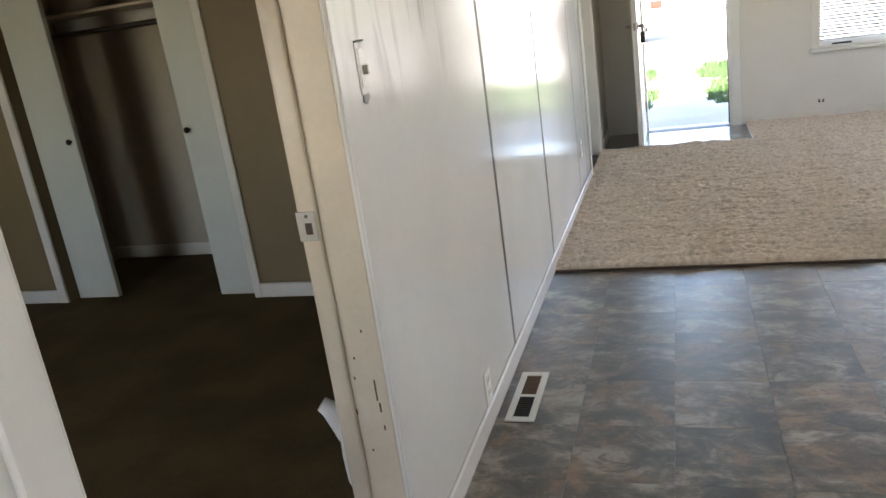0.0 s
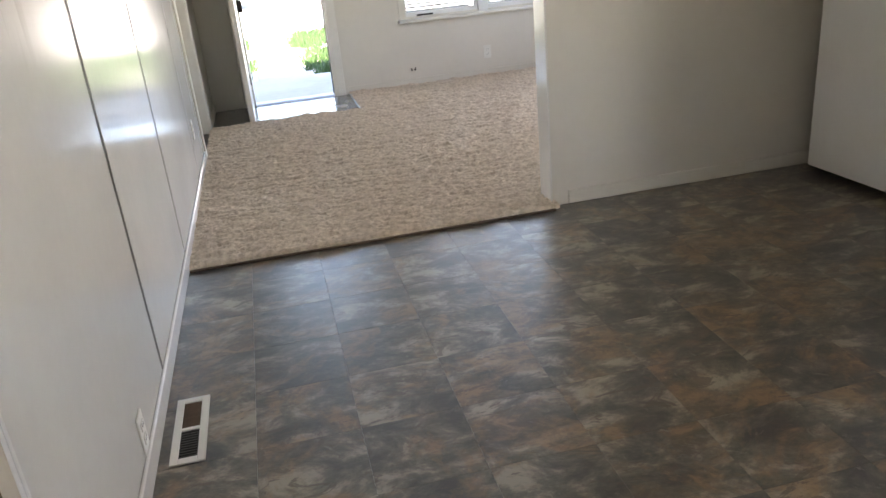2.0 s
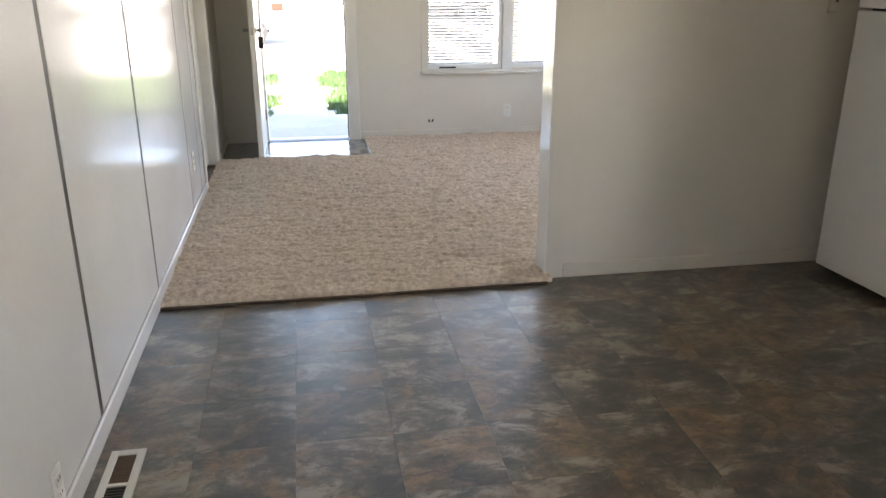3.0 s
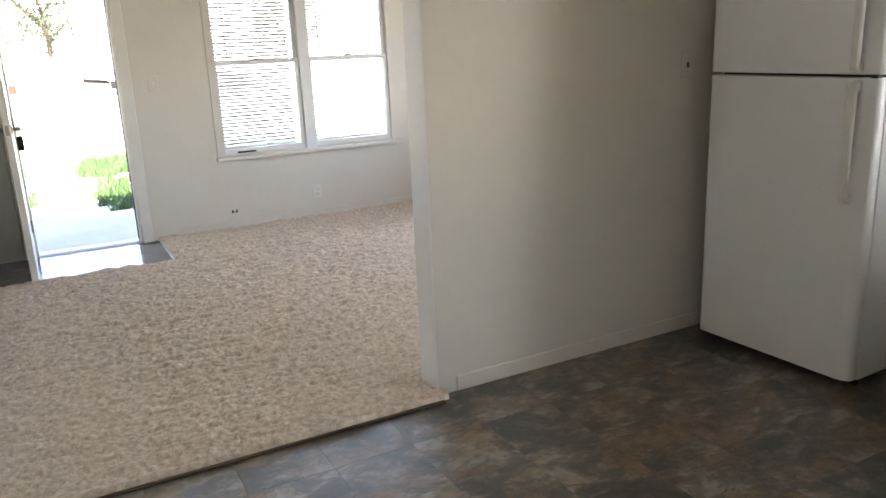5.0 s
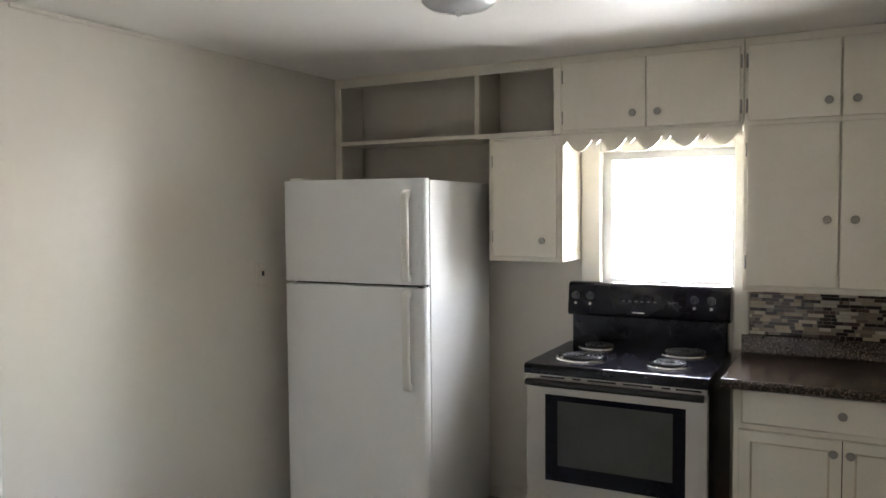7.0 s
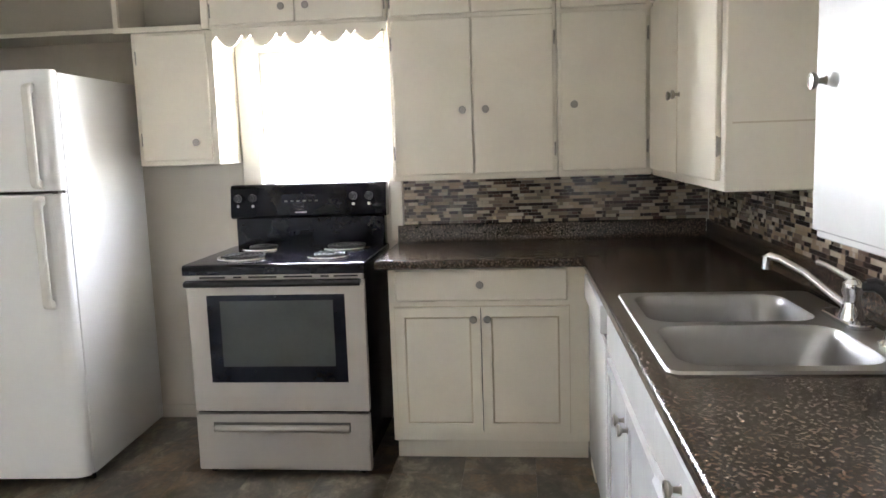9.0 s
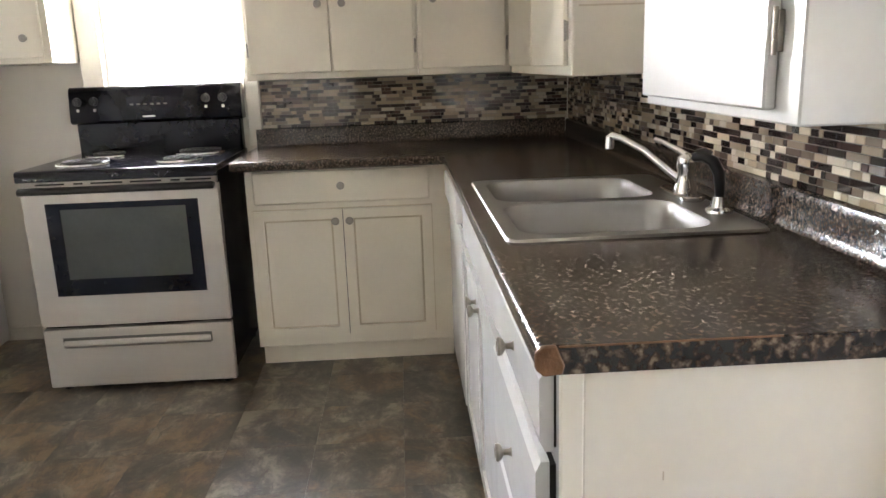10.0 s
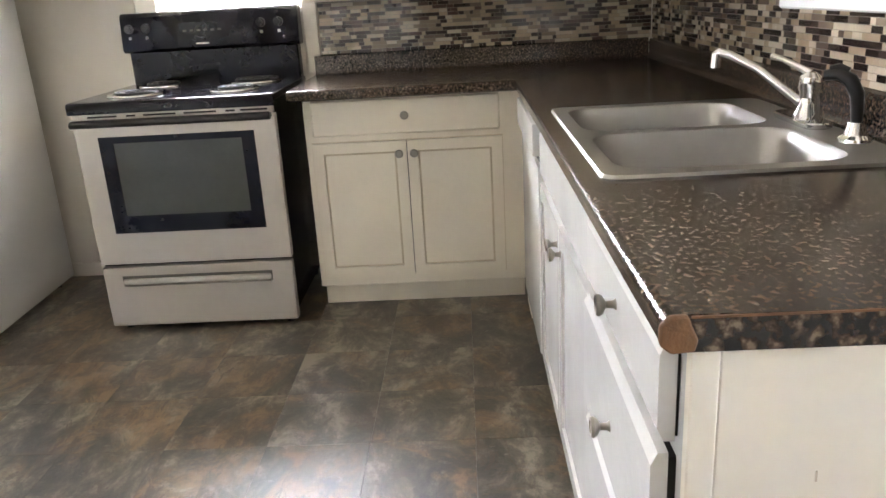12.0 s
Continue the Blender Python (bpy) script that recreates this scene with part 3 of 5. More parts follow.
part("casing", box(WX, WX + 0.012, 0.797, JY + 0.003, 2.035, 2.09, 0.004), M["panel"], fr)
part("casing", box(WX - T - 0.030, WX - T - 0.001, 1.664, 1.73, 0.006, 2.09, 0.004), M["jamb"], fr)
sp = part("strike_plate", box(WX - 0.128, WX - 0.084, JY - 0.0135, JY - 0.0105, 0.915, 0.980, 0.001), M["steel"], fr, "scratched chrome strike plate")
part("latch_hole", box(WX - 0.110, WX - 0.094, JY - 0.0145, JY - 0.013, 0.930, 0.955), M["bark"], sp)
part("screw", rod((WX - 0.104, JY - 0.015, 0.970), (WX - 0.104, JY - 0.013, 0.970), 0.004, seg=8), M["gasket"], sp)
for zc, hh, xx in ((0.555, 0.026, 0.022), (0.512, 0.012, 0.018), (0.635, 0.003, 0.060), (0.585, 0.004, 0.068), (0.50, 0.007, 0.078), (0.70, 0.003, 0.032), (0.46, 0.006, 0.016), (0.40, 0.003, 0.055)):
    part("paint_chip", box(WX - xx - 0.003, WX - xx + 0.001, JY - 0.0012, JY - 0.0002, zc - hh, zc + hh), M["substrate"], fr)

# second doorway further along
fr2 = thing("door_frame", "white painted frame of a closed inner door", "door frame", (WX, 6.3, 0), "", "structure")
part("jamb", box(WX - T - 0.004, WX + 0.004, 6.743, 6.762, 0.0, 2.04, 0.002), M["trim"], fr2)
part("jamb", box(WX - T - 0.004, WX + 0.004, 5.928, 5.947, 0.0, 2.04, 0.002), M["trim"], fr2)
part("head", box(WX - T - 0.004, WX + 0.004, 5.947, 6.743, 2.022, 2.04, 0.002), M["trim"], fr2)
part("casing", box(WX, WX + 0.014, 6.752, 6.825, 0.0, 2.10, 0.004), M["trim"], fr2)
part("casing", box(WX, WX + 0.014, 5.875, 5.937, 0.0, 2.10, 0.004), M["trim"], fr2)
part("casing", box(WX, WX + 0.014, 5.937, 6.752, 2.03, 2.10, 0.004), M["trim"], fr2)
d2 = thing("door_2", "white painted flush inner door, closed", "door", (WX - 0.09, 6.3, 0.01), "", "structure")
part("leaf", box(WX - 0.108, WX - 0.07, 5.949, 6.741, 0.012, 2.02, 0.003), M["trim"], d2)
part("knob", lathe([(0.008, 0), (0.008, 0.03), (0.026, 0.04), (0.028, 0.055), (0.018, 0.066)], (WX - 0.07, 6.02, 0.95), "X"), M["nickel"], d2)

# opening to the living room
structure("trim_opening", box(1.352, 1.362, DY - 0.008, DY + 0.138, 0.0, 2.18, 0.002), M["panel"], "white lining at the end of the dividing wall", "casing")
structure("trim_opening_casing", box(1.362, 1.445, DY - 0.003, DY, 0.0, CZ - 0.018, 0.001), M["wall"], "flat painted casing strip on the dividing wall", "casing")
structure("baseboard_divider", box(1.445, EX, DY - 0.012, DY, 0.0, 0.07, 0.004), M["wall"], "cream painted baseboard on the dividing wall", "baseboard")
structure("baseboard_north", box(0.75, EX, NY - 0.012, NY, 0.018, 0.075, 0.004), M["wall"], "cream painted baseboard under the window", "baseboard")
structure("baseboard_east", box(EX - 0.012, EX, DY + 0.13, NY - 0.012, 0.018, 0.075, 0.004), M["wall"], "cream painted baseboard", "baseboard")
structure("baseboard_kitchen_east", box(EX - 0.012, EX, 2.0, DY - 0.012, 0.0, 0.07, 0.004), M["wall"], "cream painted baseboard behind the stove", "baseboard")
structure("trim_wall_end", box(0.742, 0.772, 0.24, 0.455, 0.0, 2.12, 0.004), M["cabwhite"], "white casing at the end of the sink wall", "casing")
structure("trim_ceiling_north", box(WX, EX, NY - 0.012, NY, CZ - 0.03, CZ - 0.004, 0.003), M["trim"], "thin white strip along the ceiling", "trim")
structure("trim_ceiling_divider", box(1.445, EX, DY - 0.010, DY, CZ - 0.018, CZ, 0.003), M["wall"], "thin strip along the kitchen ceiling", "trim")

# ---- front door ----
ff = thing("door_frame", "white painted front door frame with aluminium weather strip", "door frame", (0.3, NY, 0), "", "structure")
part("casing", box(0.672, 0.752, NY - 0.016, NY, 0.0, 2.10, 0.005), M["trim"], ff)
part("casing", box(-0.145, -0.068, NY - 0.016, NY, 0.0, 2.10, 0.005), M["trim"], ff)
part("casing", box(-0.068, 0.672, NY - 0.016, NY, 2.018, 2.10, 0.005), M["trim"], ff)
part("jamb", box(0.655, 0.677, NY, NY + 0.142, 0.0, 2.015, 0.003), M["trim"], ff)
part("jamb", box(-0.072, -0.052, NY, NY + 0.142, 0.0, 2.015, 0.003), M["trim"], ff)
part("head", box(-0.052, 0.655, NY, NY + 0.142, 1.995, 2.017, 0.003), M["trim"], ff)
part("weather_strip", box(0.645, 0.655, NY + 0.05, NY + 0.062, 0.02, 1.995), M["bronze"], ff, "dark weather strip")
part("weather_strip", box(-0.052, 0.655, NY + 0.05, NY + 0.062, 1.983, 1.995), M["bronze"], ff, "dark weather strip")
part("threshold", prism([(NY - 0.01, 0.004), (NY + 0.02, 0.022), (NY + 0.10, 0.022), (NY + 0.15, -0.02), (NY + 0.15, -0.10), (NY - 0.01, -0.10)], "x", -0.052, 0.655), M["steel"], ff, "worn aluminium threshold")

fd = thing("front_door", "white painted front door standing open into the room", "door", (-0.06, NY - 0.02, 0.01))
part("leaf", box(-0.110, -0.068, 6.815, NY - 0.022, 0.012, 2.0, 0.003), M["trim"], fd)
for s, x in ((-1, -0.110), (1, -0.068)):
    hd = part("handle", lathe([(0.032, 0), (0.032, 0.006), (0.012, 0.010), (0.012, 0.045), (0.008, 0.05)], (x, 6.89, 1.00), "X" if s > 0 else "-X"), M["nickel"], fd, "brushed nickel lever handle")
    part("lever", tube([(x + s * 0.045, 6.89, 1.00), (x + s * 0.05, 6.93, 1.002), (x + s * 0.05, 7.00, 0.998)], 0.009), M["nickel"], hd)
part("latch_plate", box(-0.100, -0.078, 6.8135, 6.8155, 0.97, 1.03), M["nickel"], fd)
for z in (0.25, 1.0, 1.75):
    part("hinge", rod((-0.062, NY - 0.024, z - 0.045), (-0.062, NY - 0.024, z + 0.045), 0.007), M["nickel"], fd)
lb = thing("key_safe", "dark key safe hanging from the door lever", "key safe", (-0.03, 6.89, 0.92))
part("shackle", tube([(-0.028, 6.875, 0.955), (-0.028, 6.878, 0.985), (-0.028, 6.90, 0.985), (-0.028, 6.905, 0.955)], 0.004), M["nickel"], lb)
part("body", box(-0.050, -0.012, 6.862, 6.920, 0.865, 0.955, 0.008, 2), M["bronze"], lb)

# ---- living-room window pair ----
w1 = thing("window_1", "white painted pair of sash windows with a long sill", "window", (2.1, NY, 0.6), "", "structure")
part("casing", box(1.310, 1.372, NY - 0.006, NY, 0.595, 2.07, 0.004), M["wall"], w1)
part("casing", box(2.828, 2.890, NY - 0.006, NY, 0.595, 2.07, 0.004), M["wall"], w1)
part("casing", box(1.372, 2.828, NY - 0.006, NY, 2.008, 2.07, 0.004), M["wall"], w1)
part("sill", box(1.300, 2.905, NY - 0.055, NY + 0.05, 0.570, 0.597, 0.007, 2), M["trim"], w1)
part("mullion", box(2.045, 2.135, NY - 0.008, NY + 0.13, 0.597, 2.008, 0.003), M["sash"], w1)
for a, b in ((1.372, 2.045), (2.135, 2.828)):
    for z0, z1, dy in ((0.60, 1.335, 0.0), (1.30, 2.006, 0.028)):
        s = part("sash", wall_bm("y", NY + 0.012 + dy, NY + 0.038 + dy, a + 0.002, b - 0.002, z0, z1, [(a + 0.012, b - 0.034, z0 + (0.05 if dy == 0 else 0.032), z1 - 0.035)]), M["sash"], w1, "", False)
        p = part("pane", box(a + 0.010, b - 0.032, NY + 0.022 + dy, NY + 0.026 + dy, z0 + 0.03, z1 - 0.03), M["glass"], s)
        p.visible_shadow = False
    lk = part("sash_lock", box((a + b) / 2 - 0.03, (a + b) / 2 + 0.03, NY + 0.008, NY + 0.034, 1.335, 1.350, 0.004), M["sash"], w1)
part("lift_slot", box(1.475, 1.625, NY + 0.009, NY + 0.0125, 0.607, 0.630), M["dark"], w1, "dark slot in the bottom rail")


def blind(x0, x1, group, tilt):
    b = thing("venetian_blind", "white horizontal slat blind hanging half open in the window", "blind", ((x0 + x1) / 2, NY + 0.09, 2.0), group)
    part("headrail", box(x0, x1, NY + 0.078, NY + 0.104, 1.972, 1.998, 0.002), M["slat"], b)
    bm = bmesh.new()
    w = x1 - x0
    pts = [(-0.0125, 0.0), (-0.006, 0.0022), (0.0, 0.003), (0.006, 0.0022), (0.0125, 0.0)]
    top = [[bm.verts.new((sx * w / 2, u, v + 0.0006)) for u, v in pts] for sx in (-1, 1)]
    low = [[bm.verts.new((sx * w / 2, u, v)) for u, v in pts] for sx in (-1, 1)]
    for k in range(4):
        bm.faces.new((top[0][k], top[1][k], top[1][k + 1], top[0][k + 1]))
        bm.faces.new((low[0][k], low[0][k + 1], low[1][k + 1], low[1][k]))
    me = finish("slat", bm, M["slat"], True)
    z = 1.955
    while z > 0.67:
        s = new("slat", me)
        s.parent, s.matrix_parent_inverse = b, b.matrix_basis.inverted()
        s.matrix_basis = pose((x0 + x1) / 2, NY + 0.091, z, tilt + random.uniform(-1.2, 1.2), 0, 0)
        z -= 0.027
    part("bottom_rail", box(x0, x1, NY + 0.080, NY + 0.102, 0.645, 0.662, 0.003), M["slat"], b)
    for u in (0.12, 0.5, 0.88):
        part("cord", rod((x0 + w * u, NY + 0.0765, 0.66), (x0 + w * u, NY + 0.0765, 1.975), 0.0009, seg=6), M["slat"], b)
    part("wand", rod((x0 + 0.085, NY + 0.070, 1.985), (x0 + 0.10, NY + 0.070, 1.345), 0.004, seg=8), M["gasket"], b, "dark tilt wand")


blind(1.384, 1.985, "window blinds", 40)
blind(2.147, 2.770, "window blinds", 16)
cr = thing("curtain_rod", "dark bronze curtain rod with finials above the window", "curtain rod", (2.1, NY - 0.07, 2.09))
part("rail", rod((1.28, NY - 0.075, 2.082), (2.97, NY - 0.075, 2.092), 0.008), M["bronze"], cr)
for x in (1.28, 2.97):
    part("finial", lathe([(0.009, -0.02), (0.017, -0.012), (0.019, 0.0), (0.014, 0.012), (0.005, 0.022)], (x, NY - 0.075, 2.082 if x < 2 else 2.092), "X", 12), M["bronze"], cr)
for x in (1.33, 2.90):
    part("bracket", tube([(x, NY, 2.055), (x, NY - 0.03, 2.055), (x, NY - 0.072, 2.068), (x, NY - 0.078, 2.078)], 0.006, 8), M["bronze"], cr)


def outlet(name, label, x, y, z, face, slots=True):
    """A cover plate on a wall; face: the way it looks."""
    o = thing(name, label, "outlet" if slots else "switch", (x, y, z))
    f = Vector(face)
    side = Vector((-f.y, f.x, 0))
    def b(w, h, d0, d1, dz=0.0, bev=0.002, ds=0.0):
        c0 = Vector((x, y, z + dz)) + f * d0 - side * (w / 2 - ds)
        c1 = Vector((x, y, z + dz)) + f * d1 + side * (w / 2 + ds)
        return box(min(c0.x, c1.x), max(c0.x, c1.x), min(c0.y, c1.y), max(c0.y, c1.y), z + dz - h / 2, z + dz + h / 2, bev)
    part("plate", b(0.072, 0.116, 0, 0.006), M["whiteplastic"] if slots else M["wall"], o)
    if slots:
        for dz in (-0.021, 0.021):
            r = part("socket", b(0.034, 0.028, 0.006, 0.009, dz, 0.003), M["whiteplastic"], o)
            for ds in (-0.007, 0.007):
                part("slot", b(0.003, 0.010, 0.0085, 0.0096, dz + 0.003, 0, ds), M["dark"], r)
    else:
        part("toggle", b(0.010, 0.024, 0.006, 0.016, 0, 0.002), M["gasket"] if "dark" in label else M["trim"], o)
    return o


outlet("wall_outlet", "white outlet plate low on the front wall", 2.105, NY, 0.228, (0, -1, 0))
outlet("wall_outlet", "white outlet plate low on the panelling", WX, 2.446, 0.135, (1, 0, 0))
outlet("wall_outlet", "small outlet plate at the far end of the panelling", WX, 5.42, 0.325, (1, 0, 0))
outlet("light_switch", "cream switch plate with dark toggle beside the fridge", 2.69, DY, 1.277, (0, -1, 0), False)
outlet("light_switch", "cream switch plate beside the front door", 0.90, NY, 1.20, (0, -1, 0), False)
sw = thing("switch_box", "paint-smeared switch box with its cover plate missing", "switch", (WX, 1.81, 1.245))
part("box", box(WX, WX + 0.003, 1.788, 1.832, 1.190, 1.300, 0.001), M["panel"], sw)
part("strap", box(WX + 0.003, WX + 0.005, 1.796, 1.824, 1.205, 1.288, 0.001), M["whiteplastic"], sw, "paint-covered metal strap")
part("strap_end", box(WX + 0.001, WX + 0.006, 1.786, 1.834, 1.301, 1.305, 0.001), M["gasket"], sw, "dark end of the strap")
part("toggle", box(WX + 0.005, WX + 0.018, 1.804, 1.815, 1.232, 1.252, 0.002), M["nickel"], sw)
part("plaster_chip", prism([(1.792, 1.175), (1.812, 1.168), (1.830, 1.180), (1.828, 1.198), (1.800, 1.202)], "x", WX + 0.0005, WX + 0.0025), M["concrete"], sw, "grey bare patch under the box")
st = thing("pipe_stub", "short cut pipe ends sticking out of the wall", "pipe", (1.39, NY, 0.15))
part("pipe", tube([(1.375, NY, 0.150), (1.375, NY - 0.03, 0.150), (1.372, NY - 0.034, 0.170)], 0.006, 8), M["bronze"], st)
part("pipe", tube([(1.405, NY, 0.150), (1.405, NY - 0.03, 0.150), (1.408, NY - 0.034, 0.172)], 0.006, 8), M["bronze"], st)

# ceiling fan
FX, FY = 1.53, 5.60
fan = thing("ceiling_fan", "white ceiling fan with a glass lamp shade, at rest", "ceiling fan", (FX, FY, CZ))
part("canopy", lathe([(0.075, 0), (0.075, 0.012), (0.05, 0.05), (0.022, 0.06)], (FX, FY, CZ - 0.004), "-Z"), M["whiteplastic"], fan)
part("motor", lathe([(0.105, 0.052), (0.118, 0.06), (0.118, 0.075), (0.105, 0.085), (0.10, 0.15), (0.085, 0.185), (0.055, 0.20)], (FX, FY, CZ), "-Z", 32), M["whiteplastic"], fan)
for k in range(5):
    a = 2 * math.pi * k / 5 + 0.25
    r = Matrix.Translation((FX, FY, 0)) @ Matrix.Rotation(a, 4, "Z")
    ir = bm_box(bmesh.new(), 0.06, 0.17, -0.012, 0.012, 2.088, 2.094, 0.002)
    bmesh.ops.transform(ir, matrix=r, verts=ir.verts[:])
    bl = prism([(0.15, -0.045), (0.20, -0.055), (0.50, -0.065), (0.53, -0.05), (0.54, 0.0), (0.53, 0.05), (0.50, 0.065), (0.20, 0.055), (0.15, 0.045)], "z", -0.003, 0.003)
    bmesh.ops.transform(bl, matrix=r @ Matrix.Translation((0, 0, 2.085)) @ Matrix.Rotation(radians(10), 4, "X"), verts=bl.verts[:])
    b = part("blade", bl, M["whiteplastic"], fan)
    part("blade_iron", ir, M["nickel"], b)
lk = part("light_kit", lathe([(0.055, 0.20), (0.06, 0.215), (0.045, 0.25), (0.04, 0.27)], (FX, FY, CZ), "-Z"), M["nickel"], fan)
part("shade", lathe([(0.045, 0.262), (0.075, 0.285), (0.098, 0.32), (0.100, 0.35), (0.075, 0.385), (0.03, 0.400)], (FX, FY, CZ), "-Z", 32), M["lens"], lk, "ribbed glass shade")

# kitchen ceiling lamp
cl = thing("ceiling_light", "small frosted glass ceiling light with a finial", "ceiling light", (2.155, 2.612, CZ))
part("pan", lathe([(0.13, 0), (0.13, 0.014), (0.115, 0.018)], (2.155, 2.612, CZ), "-Z", 32), M["whiteplastic"], cl)
part("bowl", lathe([(0.128, 0.012), (0.122, 0.022), (0.100, 0.036), (0.060, 0.046), (0.012, 0.050)], (2.155, 2.612, CZ), "-Z", 32), M["lens"], cl)
part("finial", lathe([(0.012, 0.046), (0.014, 0.054), (0.010, 0.063), (0.004, 0.067)], (2.155, 2.612, CZ), "-Z", 14), M["whiteplastic"], cl)

# floor register
vt = thing("floor_vent", "cream metal floor register with dark louvres", "vent", (-0.323, 2.62, 0))
part("frame", prism([(-0.372, 2.45), (-0.277, 2.45), (-0.277, 2.79), (-0.372, 2.79)], "z", 0.0005, 0.003), M["dark"], vt)
for x0, x1, y0, y1 in ((-0.376, -0.352, 2.445, 2.795), (-0.298, -0.274, 2.445, 2.795), (-0.352, -0.298, 2.445, 2.472), (-0.352, -0.298, 2.768, 2.795), (-0.352, -0.298, 2.612, 2.626)):
    part("rim", box(x0, x1, y0, y1, 0.001, 0.007, 0.0015), M["whiteplastic"], vt)
for k in range(22):
    y = 2.478 + 0.0128 * k + (0.012 if k > 10 else 0)
    bm = box(-0.352, -0.298, -0.0035, 0.0035, -0.0006, 0.0006)
    bmesh.ops.transform(bm, matrix=Matrix.Translation((0, y, 0.0045)) @ Matrix.Rotation(radians(-25 if k < 11 else 25), 4, "X"), verts=bm.verts[:])
    part("louvre", bm, M["bark"] if k > 10 else M["gasket"], vt)

# ---- carpet ----
def carpet():
    nx, ny = 560, 520
    xs, ys = np.linspace(WX, EX, nx), np.linspace(3.905, NY, ny)
    rng = np.random.default_rng(3)
    def smooth(a, k):
        for _ in range(k):
            a = (a + np.roll(a, 1, 0) + np.roll(a, -1, 0) + np.roll(a, 1, 1) + np.roll(a, -1, 1)) / 5
        return a
    z = 0.026 + rng.normal(0, 0.0023, (nx, ny)) + 0.006 * smooth(rng.normal(0, 1, (nx, ny)), 3) + 0.035 * smooth(rng.normal(0, 1, (nx, ny)), 16) * 0.6
    rows = smooth(rng.normal(0, 1, (nx, ny)), 2)
    for _ in range(60):
        rows = (rows + np.roll(rows, 1, 0) + np.roll(rows, -1, 0)) / 3
    z = z + 0.045 * smooth(rows, 2)
    X, Y = np.meshgrid(xs, ys, indexing="ij")
    edge = smooth(rng.normal(0, 1, (nx, ny)), 3)[:, 0] * 0.012
    Y = Y + np.where(np.arange(ny)[None, :] < 1, edge[:, None], 0)
    z[:, 0] = 0.001
    hole = ((X < 0.785) & (Y > 6.83)) | ((X > 1.375) & (Y < 4.09))
    z = np.maximum(z, 0.004)
    v = np.stack([X, Y, z], -1).reshape(-1, 3)
    i, j = np.meshgrid(np.arange(nx - 1), np.arange(ny - 1), indexing="ij")
    i, j = i.ravel(), j.ravel()
    ok = ~(hole[i, j] & hole[i + 1, j + 1])
    i, j = i[ok], j[ok]
    f = np.stack([i * ny + j, (i + 1) * ny + j, (i + 1) * ny + j + 1, i * ny + j + 1], -1)
    me = bpy.data.meshes.new("carpet")
    me.from_pydata(v.tolist(), [], f.tolist())
    me.materials.append(M["carpet"])
    me.polygons.foreach_set("use_smooth", [True] * len(me.polygons))
    return tagged(new("floor_carpet", me), "worn tan pile carpet with a frayed cut edge", "carpet", "", "structure")


carpet()
structure("trim_carpet_edge", box(WX + 0.014, 1.352, 3.888, 3.904, 0.0, 0.010, 0.003), M["bark"], "dark frayed backing along the cut carpet edge", "trim")

# ---- kitchen ----
def knob(at, axis, parent):
    k = part("knob", lathe([(0.009, 0), (0.006, 0.004), (0.0055, 0.014), (0.014, 0.019), (0.0165, 0.024), (0.015, 0.028), (0.011, 0.0285), (0.009, 0.027), (0.003, 0.0275)], at, axis, 20), M["nickel"], parent, "round brushed nickel knob")
    return k


def slab(axis, face, thick, a0, a1, z0, z1, bevel=0.003):
    """A door or drawer front on a face; it stands out towards -x or +y."""
    return box(face - thick, face, a0, a1, z0, z1, bevel) if axis == "x" else box(a0, a1, face, face + thick, z0, z1, bevel)


def hinge(axis, face, a, z, parent):
    # a slim barrel of three knuckles with a narrow leaf
    c = (lambda k: (face - 0.012, a, k)) if axis == "x" else (lambda k: (a, face + 0.012, k))
    bm = box(face - 0.010, face - 0.0015, a - 0.004, a + 0.004, z - 0.026, z + 0.026, 0.001) if axis == "x" else box(a - 0.004, a + 0.004, face + 0.0015, face + 0.010, z - 0.026, z + 0.026, 0.001)
    for k0, k1 in ((-0.030, -0.011), (-0.010, 0.010), (0.011, 0.030)):
        rod(c(z + k0), c(z + k1), 0.0032, seg=10, bm=bm)
    part("hinge", bm, M["nickel"], parent)


def flush_door(axis, face, a0, a1, z0, z1, cab, knob_at=None, hinge_at=None, material="cab", thick=0.016, ajar=0.0):
    d = part("door", slab(axis, face, thick, a0, a1, z0, z1), M[material], cab)
    if knob_at:
        p, z = knob_at
        knob((face - thick, p, z) if axis == "x" else (p, face + thick, z), "-X" if axis == "x" else "Y", d)
    if hinge_at is not None:
        h = min(0.10, (z1 - z0) * 0.2)
        hinge(axis, face, hinge_at, z0 + h, d), hinge(axis, face, hinge_at, z1 - h, d)
    return d


